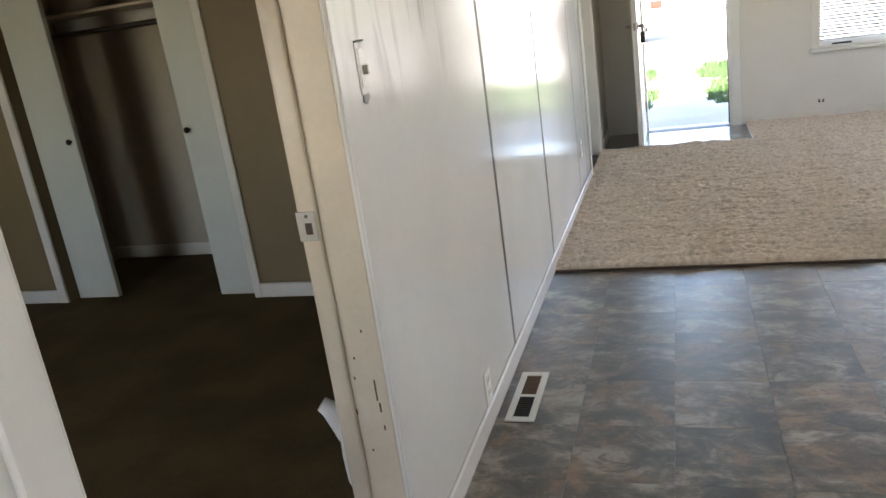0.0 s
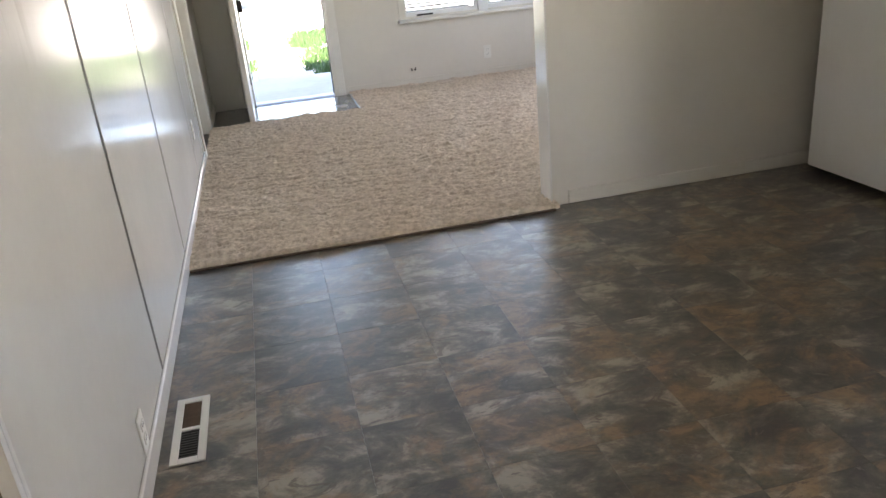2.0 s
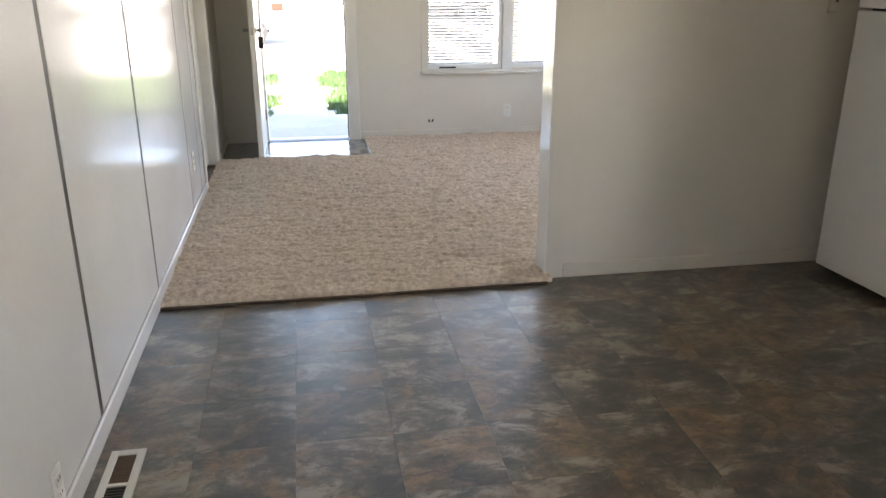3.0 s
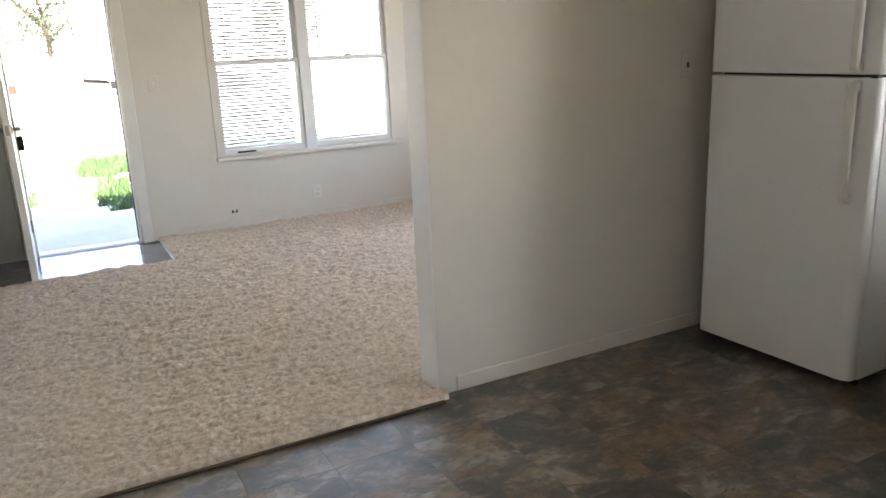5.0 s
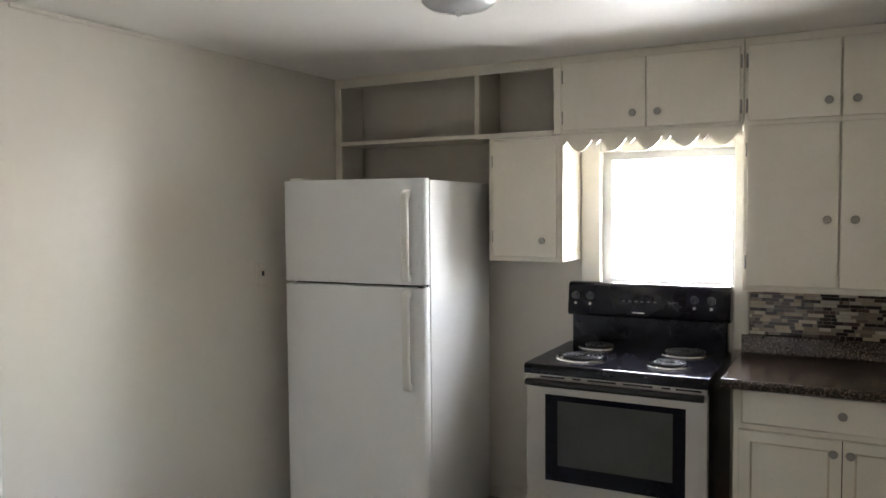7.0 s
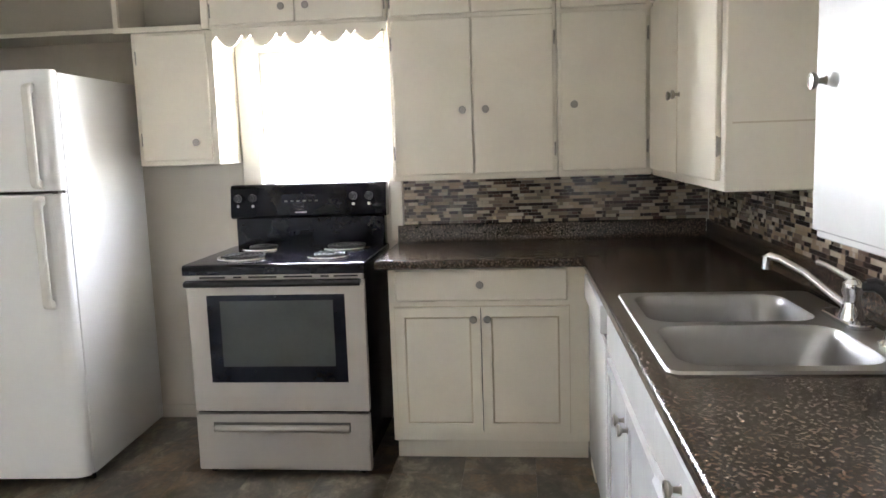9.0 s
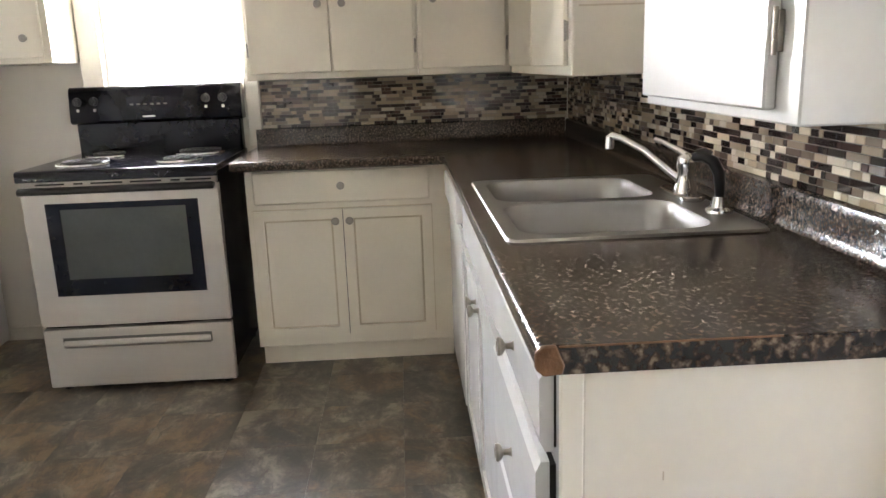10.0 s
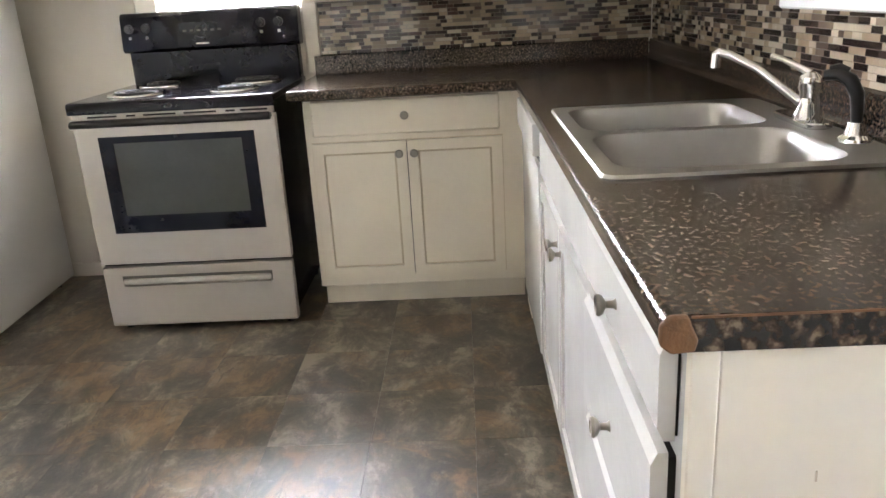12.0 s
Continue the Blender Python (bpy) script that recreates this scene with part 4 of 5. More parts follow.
def panel_door(axis, face, a0, a1, z0, z1, cab, knob_at=None, material="cab"):
    """A door with a raised frame round a sunk field."""
    # thin darker slab paints the shadow outline round the door
    part("shadow_line", slab(axis, face, 0.0015, a0 - 0.004, a1 + 0.004, z0 - 0.004, z1 + 0.004, 0), M["mould"], cab)
    d = part("door", wall_bm(axis, *((face - 0.018, face) if axis == "x" else (face, face + 0.018)), a0, a1, z0, z1, [(a0 + 0.040, a1 - 0.040, z0 + 0.040, z1 - 0.040)]), M[material], cab, "", False)
    bm = bmesh.new()
    o, i = 0.038, 0.048
    def q(a, z, dep):
        return (face - dep, a, z) if axis == "x" else (a, face + dep, z)
    r = [[bm.verts.new(q(a0 + e, z0 + e, dep)), ] + [bm.verts.new(q(a1 - e, z0 + e, dep)), bm.verts.new(q(a1 - e, z1 - e, dep)), bm.verts.new(q(a0 + e, z1 - e, dep))] for e, dep in ((o, 0.006), (i, 0.012), (i + 0.006, 0.012))]
    for k in range(4):
        bm.faces.new((r[1][k], r[1][(k + 1) % 4], r[2][(k + 1) % 4], r[2][k]))
    bm.faces.new(r[-1])
    mo = bmesh.new()
    rings = [[mo.verts.new(v.co) for v in ring] for ring in r[:2]]
    for k in range(4):
        mo.faces.new((rings[0][k], rings[0][(k + 1) % 4], rings[1][(k + 1) % 4], rings[1][k]))
    bmesh.ops.delete(bm, geom=r[0], context="VERTS")
    part("moulding", mo, M["mould"], d, "moulding round the field, tinted for grime and shadow line", False)
    part("field", bm, M[material], d, "", False)
    if knob_at:
        p, z = knob_at
        knob((face - 0.018, p, z) if axis == "x" else (p, face + 0.018, z), "-X" if axis == "x" else "Y", d)
    return d


UF, UB = 3.315, EX          # face and back of the east upper cabinets
TOP = CZ

# open shelf unit above the fridge
osu = thing("open_shelf_unit", "cream painted open shelf unit under the ceiling above the fridge", "shelf unit", (3.45, 3.3, 1.94))
part("top_rail", box(UF, UF + 0.02, 2.655, 3.966, 2.25, TOP - 0.001, 0.002), M["cab"], osu)
part("stile", box(UF, UF + 0.02, 3.925, 3.966, 1.55, 2.25, 0.002), M["cab"], osu)
part("stile", box(UF, UF + 0.02, 3.085, 3.11, 1.955, 2.25, 0.002), M["cab"], osu)
part("stile", box(UF, UF + 0.02, 2.655, 2.690, 1.935, 2.25, 0.002), M["cab"], osu)
part("shelf", box(UF - 0.001, UB - 0.006, 3.11, 3.925, 1.935, 1.955, 0.002), M["cab"], osu)
part("shelf", box(UF - 0.004, UB - 0.006, 2.69, 3.11, 1.93, 1.955, 0.002), M["cab"], osu)
# back, side and divider take the cabinet cream at about three quarters
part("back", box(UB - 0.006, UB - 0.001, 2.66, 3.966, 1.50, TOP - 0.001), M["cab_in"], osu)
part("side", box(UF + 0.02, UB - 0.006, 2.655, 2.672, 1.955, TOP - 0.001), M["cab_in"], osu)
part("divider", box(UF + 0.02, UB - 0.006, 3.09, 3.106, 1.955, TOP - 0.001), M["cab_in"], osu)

# small cabinet beside the window
sc = thing("wall_cabinet", "small cream painted wall cabinet between fridge and window", "wall cabinet", (3.45, 2.83, 1.32))
part("body", box(UF, UB - 0.001, 2.645, 3.03, 1.322, 1.928, 0.003), M["cab"], sc)
flush_door("x", UF, 2.672, 3.005, 1.345, 1.915, sc, (2.738, 1.426), 3.008)

# cabinet over the window with a scalloped valance
oc = thing("wall_cabinet", "cream painted two-door cabinet above the kitchen window", "wall cabinet", (3.45, 2.25, 1.93))
part("body", box(UF, UB - 0.001, 1.838, 2.654, 1.93, TOP - 0.001, 0.003), M["cab"], oc)
flush_door("x", UF, 2.252, 2.640, 1.945, 2.262, oc, (2.305, 2.01), 2.644)
flush_door("x", UF, 1.852, 2.248, 1.945, 2.262, oc, (2.195, 2.01), 1.848)


def scallops(a0, a1, top, n, drop):
    """Outline of a board with a row of half-round scallops, each flanked by a small notch."""
    pts = [(a1, top), (a0, top)]
    w = (a1 - a0) / n
    for k in range(n):
        s = a0 + k * w
        pts += [(s, top - drop * 0.62), (s + w * 0.07, top - drop * 0.48), (s + w * 0.13, top - drop * 0.34)]
        for i in range(9):
            t = i / 8
            pts.append((s + w * (0.16 + 0.68 * t), top - drop * (0.46 + 0.54 * math.sin(math.pi * t))))
        pts += [(s + w * 0.87, top - drop * 0.34), (s + w * 0.93, top - drop * 0.48)]
    pts.append((a1, top - drop * 0.62))
    return pts


va = thing("valance", "cream scalloped wooden valance above the kitchen window", "valance", (UF, 2.25, 1.9))
part("board", prism(scallops(1.842, 2.644, 1.929, 5, 0.082), "x", UF, UF + 0.016), M["cab"], va, "", False)

# cabinets right of the window
tc = thing("wall_cabinet", "cream painted four-door wall cabinet above the counter", "wall cabinet", (3.45, 1.46, 1.22))
part("body", box(UF, UB - 0.001, 1.096, 1.836, 1.218, TOP - 0.001, 0.003), M["cab"], tc)
for a0, a1, kp, hp in ((1.470, 1.820, 1.512, 1.825), (1.112, 1.464, 1.410, 1.106)):
    flush_door("x", UF, a0, a1, 1.245, 1.925, tc, (kp, 1.527), hp)
    flush_door("x", UF, a0, a1, 1.945, 2.262, tc, (kp, 2.01), hp)
tc2 = thing("wall_cabinet", "cream painted narrow wall cabinet in the corner", "wall cabinet", (3.45, 0.9, 1.22))
part("body", box(UF, UB - 0.001, 0.690, 1.094, 1.218, TOP - 0.001, 0.003), M["cab"], tc2)
flush_door("x", UF, 0.712, 1.078, 1.245, 1.925, tc2, (1.024, 1.533), 0.706)
flush_door("x", UF, 0.712, 1.078, 1.945, 2.262, tc2, (1.024, 2.02), 0.706)

# cabinets on the sink wall
UY = 0.685
fc = thing("wall_cabinet", "cream painted corner wall cabinet with a dark gap between its doors", "wall cabinet", (2.7, 0.53, 1.21))
part("body", box(2.105, UF - 0.001, SY + 0.001, UY, 1.215, TOP - 0.001, 0.004), M["cab"], fc)
# dark strip painted in for the unlit depth between the two doors
part("gap", box(2.700, 2.716, UY, UY + 0.004, 1.25, 1.92), M["dark"], fc)
part("seam", box(2.1035, 2.1055, SY + 0.02, UY - 0.02, 1.408, 1.413), M["jamb"], fc)
flush_door("y", UY, 2.717, 3.285, 1.245, 1.925, fc, (2.752, 1.525), None)
flush_door("y", UY, 2.150, 2.699, 1.245, 1.925, fc, (2.665, 1.525), 2.146)
flush_door("y", UY, 2.717, 3.285, 1.945, 2.262, fc, (2.752, 2.01), None)
flush_door("y", UY, 2.150, 2.699, 1.945, 2.262, fc, (2.665, 2.01), 2.146)
osk = thing("wall_cabinet", "cream painted shallow cabinet above the sink", "wall cabinet", (1.75, 0.53, 1.93))
part("body", box(1.402, 2.103, SY + 0.001, UY, 1.93, TOP - 0.001, 0.003), M["cab"], osk)
flush_door("y", UY, 1.42, 1.745, 1.945, 2.262, osk, (1.70, 2.01), 1.416)
flush_door("y", UY, 1.755, 2.085, 1.945, 2.262, osk, (1.80, 2.01), 2.089)
vs = thing("valance", "cream scalloped wooden valance above the sink", "valance", (1.75, UY, 1.9))
part("board", prism(scallops(1.404, 2.101, 1.929, 5, 0.115), "y", UY - 0.016, UY), M["cab"], vs, "", False)
nc = thing("wall_cabinet", "bright white painted wall cabinet at the end of the counter", "wall cabinet", (1.1, 0.53, 1.17))
part("body", box(0.797, 1.400, SY + 0.001, UY + 0.002, 1.172, TOP - 0.001, 0.003), M["cabwhite"], nc)
flush_door("y", UY + 0.002, 0.858, 1.376, 1.190, 2.262, nc, (1.328, 1.468), 0.850, "cabwhite", 0.018)

# base cabinet beside the stove
BF = 3.03
bc = thing("base_cabinet", "cream painted base cabinet with one drawer and two doors", "base cabinet", (3.3, 1.4, 0))
part("body", box(BF, EX - 0.002, 0.99, 1.832, 0.102, 0.868, 0.003), M["cab"], bc)
part("kick", box(BF + 0.07, EX - 0.01, 0.99, 1.828, 0.0, 0.102, 0.003), M["cab"], bc)
dr = part("drawer", slab("x", BF, 0.018, 1.078, 1.800, 0.722, 0.858, 0.006), M["cab"], bc)
knob((BF - 0.018, 1.440, 0.795), "-X", dr)
# dark strip stands for the shade where the doors meet
part("gap", box(BF - 0.004, BF, 1.4375, 1.4425, 0.15, 0.69), M["groove"], bc)
panel_door("x", BF, 1.442, 1.806, 0.145, 0.695, bc, (1.470, 0.648))
panel_door("x", BF, 1.072, 1.438, 0.145, 0.695, bc, (1.412, 0.648))

# sink run
SF = 0.985
dw = thing("dishwasher", "white built-in dishwasher under the counter", "dishwasher", (2.55, 0.7, 0))
part("tub", box(2.245, 2.845, SY + 0.03, SF - 0.01, 0.09, 0.865, 0.004), M["whiteplastic"], dw)
part("door", box(2.248, 2.842, SF - 0.01, SF + 0.022, 0.14, 0.735, 0.006, 2), M["cabwhite"], dw)
cp = part("control_panel", box(2.248, 2.842, SF - 0.01, SF + 0.038, 0.765, 0.862, 0.008, 2), M["cabwhite"], dw)
part("grip", box(2.26, 2.83, SF - 0.005, SF + 0.012, 0.738, 0.764), M["dark"], dw, "dark grip recess")
part("kick", box(2.25, 2.84, SF - 0.075, SF - 0.06, 0.0, 0.12, 0.002), M["cab"], dw)
cf = thing("corner_filler", "cream painted filler post in the cabinet corner", "filler panel", (2.94, 0.95, 0))
part("post", box(2.848, BF - 0.002, SF - 0.02, SF, 0.0, 0.868, 0.003), M["cab"], cf)
sb = thing("sink_cabinet", "white painted sink base cabinet with panel doors", "base cabinet", (1.8, 0.7, 0))
part("body", box(1.336, 2.242, SY + 0.03, SF, 0.102, 0.70, 0.003), M["cabwhite"], sb)
part("rail", box(1.336, 2.242, SF - 0.02, SF, 0.70, 0.868, 0.002), M["cabwhite"], sb)
part("kick", box(1.34, 2.24, SY + 0.05, SF - 0.065, 0.0, 0.102), M["cab"], sb)
part("false_front", slab("y", SF, 0.018, 1.35, 2.228, 0.722, 0.858, 0.006), M["cabwhite"], sb)
# shade between the sink doors, drawn as a dark strip
part("gap", box(1.7855, 1.7925, SF, SF + 0.004, 0.15, 0.69), M["groove"], sb)
panel_door("y", SF, 1.35, 1.786, 0.145, 0.695, sb, (1.752, 0.640), "cabwhite")
panel_door("y", SF, 1.792, 2.228, 0.145, 0.695, sb, (1.826, 0.640), "cabwhite")
db = thing("drawer_cabinet", "white painted drawer cabinet with ill-fitting drawer fronts", "base cabinet", (1.05, 0.7, 0))
part("body", box(0.800, 1.334, SY + 0.005, SF, 0.102, 0.868, 0.003), M["cabwhite"], db)
part("kick", box(0.802, 1.33, SY + 0.05, SF - 0.065, 0.0, 0.102), M["cab"], db)
part("end_panel", box(0.782, 0.800, SY + 0.005, SF - 0.028, 0.0, 0.868, 0.002), M["cab"], db, "plain cream end panel with a small dent")
part("end_stile", box(0.781, 0.800, SF - 0.028, SF + 0.002, 0.0, 0.868, 0.002), M["cab"], db)
part("dent", box(0.7808, 0.782, 0.8465, 0.8485, 0.705, 0.718), M["jamb"], db)
for z0, z1, kz, out in ((0.735, 0.858, 0.800, 0.004), (0.505, 0.720, 0.605, 0.010), (0.285, 0.490, 0.385, 0.006), (0.120, 0.270, 0.195, 0.004)):
    bm = prism([(SF + out, z0), (SF + out + 0.012, z0 + 0.0), (SF + out + 0.020, z0 + 0.016), (SF + out + 0.020, z1 - 0.016), (SF + out + 0.012, z1), (SF + out, z1)], "x", 0.822, 1.316)
    d = part("drawer", bm, M["cabwhite"], db, "", False)
    # dark box puts the shade behind the drawer front into colour
    part("shadow_gap", box(0.8235, 1.3145, SF + 0.0005, SF + out + 0.001, z0 + 0.006, z1 - 0.006), M["dark"], d)
    knob((1.068, SF + out + 0.020, kz), "Y", d)

# counter with rolled front edge and coved upstand
ct = thing("countertop", "dark brown speckled laminate counter with a chipped corner", "countertop", (2.0, 0.7, 0.87))
SX0, SX1, SY0, SY1 = 1.375, 2.130, 0.462, 0.950   # cut-out for the sink
CF, CX = 1.022, 2.938                              # front edges of the two runs


def rolled(face, back, top):
    """Section of the counter: rolled nose, flat top."""
    pts = [(back, top - 0.038), (face - 0.012, top - 0.040), (face - 0.003, top - 0.034)]
    for i in range(6):
        a = math.radians(-20 + 110 * i / 5)
        pts.append((face - 0.014 + 0.014 * math.cos(a), top - 0.014 + 0.014 * math.sin(a)))
    return pts + [(back, top)]


part("top", prism(rolled(CF, SY1, 0.91), "x", 0.775, CX + 0.02), M["laminate"], ct)
part("top", box(0.772, SX0, SY + 0.002, SY1, 0.872, 0.91), M["laminate"], ct, "", False)
part("top", box(SX0, SX1, SY + 0.002, SY0, 0.872, 0.91), M["laminate"], ct, "", False)
part("top", box(SX1, EX - 0.002, SY + 0.002, SY1, 0.872, 0.91), M["laminate"], ct, "", False)
part("top", prism([(-u + 2 * CX, v) for u, v in rolled(CX, CX - 0.05, 0.91)], "y", CF - 0.02, 1.868), M["laminate"], ct)
part("top", box(CX + 0.05, EX - 0.002, SY1, 1.866, 0.872, 0.91), M["laminate"], ct, "", False)
part("end_strip", box(0.769, 0.7725, SY + 0.004, 0.992, 0.871, 0.9072), M["laminate_edge"], ct, "dark mottled edge strip")
part("bare_edge", box(0.7695, 0.7725, 0.70, 0.992, 0.9073, 0.9096), M["substrate"], ct, "thin line of bare board above the edge strip")
part("chipped_corner", prism([(0.988, 0.872), (1.012, 0.870), (1.0235, 0.880), (1.0235, 0.900), (1.014, 0.9106), (0.996, 0.9112), (0.992, 0.900), (0.985, 0.885)], "x", 0.766, 0.7765, 0.002), M["substrate"], ct, "bare brown particle board where the edge broke off")


def upstand(face, sgn):
    return [(face, 0.905), (face + sgn * 0.034, 0.905), (face + sgn * 0.024, 0.918), (face + sgn * 0.021, 0.935), (face + sgn * 0.022, 0.975), (face + sgn * 0.018, 0.988), (face, 0.994)]


part("upstand", prism(upstand(SY + 0.001, 1), "x", 0.775, EX - 0.03), M["laminate"], ct)
part("upstand", prism(upstand(EX - 0.001, -1), "y", SY + 0.022, 1.868), M["laminate"], ct)

# stainless double sink
def rrect(x0, x1, y0, y1, r, n=5):
    pts = []
    for cx, cy, a0 in ((x1 - r, y1 - r, 0), (x0 + r, y1 - r, 90), (x0 + r, y0 + r, 180), (x1 - r, y0 + r, 270)):
        pts += [(cx + r * math.cos(math.radians(a0 + 90 * i / n)), cy + r * math.sin(math.radians(a0 + 90 * i / n))) for i in range(n + 1)]
    return pts


sk = thing("kitchen_sink", "stainless steel double-bowl sink set in the counter", "sink", (1.75, 0.70, 0.91))
bm = bmesh.new()
loops = []
BOWLS = ((1.385, 1.733, 0.528, 0.945), (1.770, 2.118, 0.528, 0.945))
for pts in (rrect(1.348, 2.157, 0.437, 0.977, 0.03), rrect(*BOWLS[0], 0.07), rrect(*BOWLS[1], 0.07)):
    vs_ = [bm.verts.new((x, y, 0.9165)) for x, y in pts]
    loops.append([bm.edges.new((vs_[i], vs_[(i + 1) % len(vs_)])) for i in range(len(vs_))])
bmesh.ops.triangle_fill(bm, use_beauty=True, edges=[e for lp in loops for e in lp])
out = bmesh.ops.extrude_edge_only(bm, edges=loops[0])
for v in [k for k in out["geom"] if isinstance(k, bmesh.types.BMVert)]:
    v.co.z = 0.9103
    v.co.x += 0.003 * (1 if v.co.x > 1.75 else -1)
    v.co.y += 0.003 * (1 if v.co.y > 0.70 else -1)
part("rim", bm, M["steel"], sk, "", True)
for x0, x1, y0, y1 in BOWLS:
    bm = bmesh.new()
    rings = []
    for ins, z, r in ((0.0, 0.9166, 0.07), (0.004, 0.912, 0.07), (0.010, 0.88, 0.068), (0.018, 0.80, 0.065), (0.030, 0.770, 0.06), (0.055, 0.755, 0.05), (0.10, 0.750, 0.04)):
        rings.append([bm.verts.new((x, y, z)) for x, y in rrect(x0 + ins, x1 - ins, y0 + ins, y1 - ins, r)])
    for a, b in zip(rings, rings[1:]):
        for k in range(len(a)):
            bm.faces.new((a[k], a[(k + 1) % len(a)], b[(k + 1) % len(a)], b[k]))
    bm.faces.new(rings[-1])
    bw = part("bowl", bm, M["steel"], sk)
    part("drain", lathe([(0.042, 0), (0.042, 0.002), (0.030, 0.001), (0.012, 0.0005)], ((x0 + x1) / 2, (y0 + y1) / 2, 0.7505), "Z"), M["chrome"], bw)

fa = thing("faucet", "chrome single-lever kitchen faucet on a deck plate", "faucet", (1.76, 0.478, 0.917))
part("deck_plate", prism(rrect(1.655, 1.865, 0.448, 0.508, 0.029), "z", 0.917, 0.930, 0.003), M["chrome"], fa)
part("body", lathe([(0.030, 0.0), (0.028, 0.012), (0.021, 0.03), (0.020, 0.055), (0.024, 0.066), (0.022, 0.086), (0.012, 0.096)], (1.735, 0.478, 0.930), "Z"), M["chrome"], fa)
part("spout", tube([(1.740, 0.482, 0.955), (1.760, 0.505, 0.976), (1.815, 0.560, 1.030), (1.858, 0.606, 1.058), (1.876, 0.626, 1.064), (1.882, 0.632, 1.056)], [0.011, 0.010, 0.009, 0.009, 0.010, 0.011], 12), M["chrome"], fa)
part("aerator", rod((1.881, 0.631, 1.062), (1.882, 0.632, 1.030), 0.013), M["chrome"], fa)
part("lever", tube([(1.735, 0.478, 1.022), (1.752, 0.488, 1.031), (1.80, 0.515, 1.050), (1.822, 0.528, 1.055)], [0.010, 0.008, 0.006, 0.007], 10), M["chrome"], fa)
spy = thing("side_sprayer", "black side sprayer standing in a chrome holder", "sprayer", (1.535, 0.472, 0.917))
part("holder", lathe([(0.031, 0.0), (0.030, 0.006), (0.021, 0.012), (0.017, 0.028), (0.015, 0.036)], (1.535, 0.472, 0.917), "Z"), M["chrome"], spy)
part("grip", tube([(1.535, 0.472, 0.948), (1.535, 0.473, 0.975), (1.536, 0.476, 1.005), (1.543, 0.487, 1.030), (1.556, 0.503, 1.042), (1.572, 0.522, 1.038)], [0.010, 0.0115, 0.013, 0.0135, 0.0125, 0.0105], 14), M["blackplastic"], spy)
part("trigger", tube([(1.545, 0.490, 1.047), (1.556, 0.504, 1.055), (1.566, 0.517, 1.052)], [0.006, 0.007, 0.005], 8), M["blackplastic"], spy)

# ---- kitchen window ----
w2 = thing("window_2", "cream painted kitchen window above the stove", "window", (EX, 2.22, 1.2), "", "structure")
part("casing", box(EX - 0.016, EX, 2.542, 2.640, 1.10, 1.928, 0.005), M["trim"], w2)
part("casing", box(EX - 0.016, EX, 1.838, 1.905, 0.915, 1.928, 0.005), M["trim"], w2)
part("casing", box(EX - 0.016, EX, 1.905, 2.542, 1.857, 1.928, 0.005), M["trim"], w2)
part("sill", box(EX - 0.035, EX + 0.05, 1.905, 2.640, 1.180, 1.203, 0.005), M["trim"], w2)
part("sash", wall_bm("x", EX + 0.05, EX + 0.08, 1.90, 2.545, 1.20, 1.86, [(1.925, 2.500, 1.225, 1.822)]), M["sash"], w2, "", False)
pn = part("pane", box(EX + 0.062, EX + 0.066, 1.92, 2.53, 1.22, 1.842), M["glass"], w2)
pn.visible_shadow = False

# ---- refrigerator ----
fg = thing("refrigerator", "white top-freezer refrigerator with textured doors", "refrigerator", (0, 0, 0))
FZ, FSEAM = 1.722, 1.240
part("cabinet", box(0.072, 0.78, 0.0, 0.752, 0.035, 1.716, 0.010, 2), M["fridge"], fg)
part("gasket", box(0.060, 0.074, 0.010, 0.725, 0.05, 1.71), M["gasket"], fg)
for nm, z0, z1 in (("freezer_door", FSEAM + 0.006, FZ), ("fridge_door", 0.045, FSEAM - 0.006)):
    sec = [(0.062, 0.0), (0.062, 0.752), (0.014, 0.752), (0.004, 0.745), (0.0, 0.732), (0.0, 0.052), (0.006, 0.030), (0.018, 0.010), (0.034, 0.0)]
    d = part(nm, prism(sec, "z", z0, z1, 0.003), M["fridge"], fg)
    h0, h1 = (FSEAM + 0.012, 1.672) if nm == "freezer_door" else (0.765, FSEAM - 0.012)
    hb = prism([(0.004, h0), (-0.034, h0 + 0.012), (-0.040, h0 + 0.03), (-0.040, h1 - 0.03), (-0.034, h1 - 0.012), (0.004, h1), (0.004, h1 - 0.035), (-0.016, h1 - 0.045), (-0.018, (h0 + h1) / 2), (-0.016, h0 + 0.045), (0.004, h0 + 0.035)], "y", 0.060, 0.094, 0.005)
    part("handle", hb, M["whiteplastic"], d)
part("hinge_cover", box(0.02, 0.10, 0.66, 0.725, 1.716, 1.735, 0.004), M["whiteplastic"], fg)
part("hinge_cover", box(-0.002, 0.03, 0.002, 0.030, FSEAM - 0.006, FSEAM + 0.006, 0.002), M["gasket"], fg)
part("toe_grille", box(0.085, 0.10, 0.015, 0.72, 0.008, 0.045), M["dark"], fg)
for x in (0.12, 0.72):
    for y in (0.06, 0.68):
        part("foot", rod((x, y, 0.0), (x, y, 0.04), 0.016), M["blackplastic"], fg)
fg.matrix_basis = pose(2.735, 3.085, 0, 0, 0, 2.6)

# ---- stove ----
rg = thing("stove", "black and silver freestanding electric stove with coil burners", "stove", (3.2, 2.28, 0))
RY0, RY1, RX = 1.905, 2.665, 2.885
part("body", box(RX + 0.03, 3.55, RY0 + 0.004, RY1 - 0.004, 0.06, 0.878, 0.004), M["black"], rg)
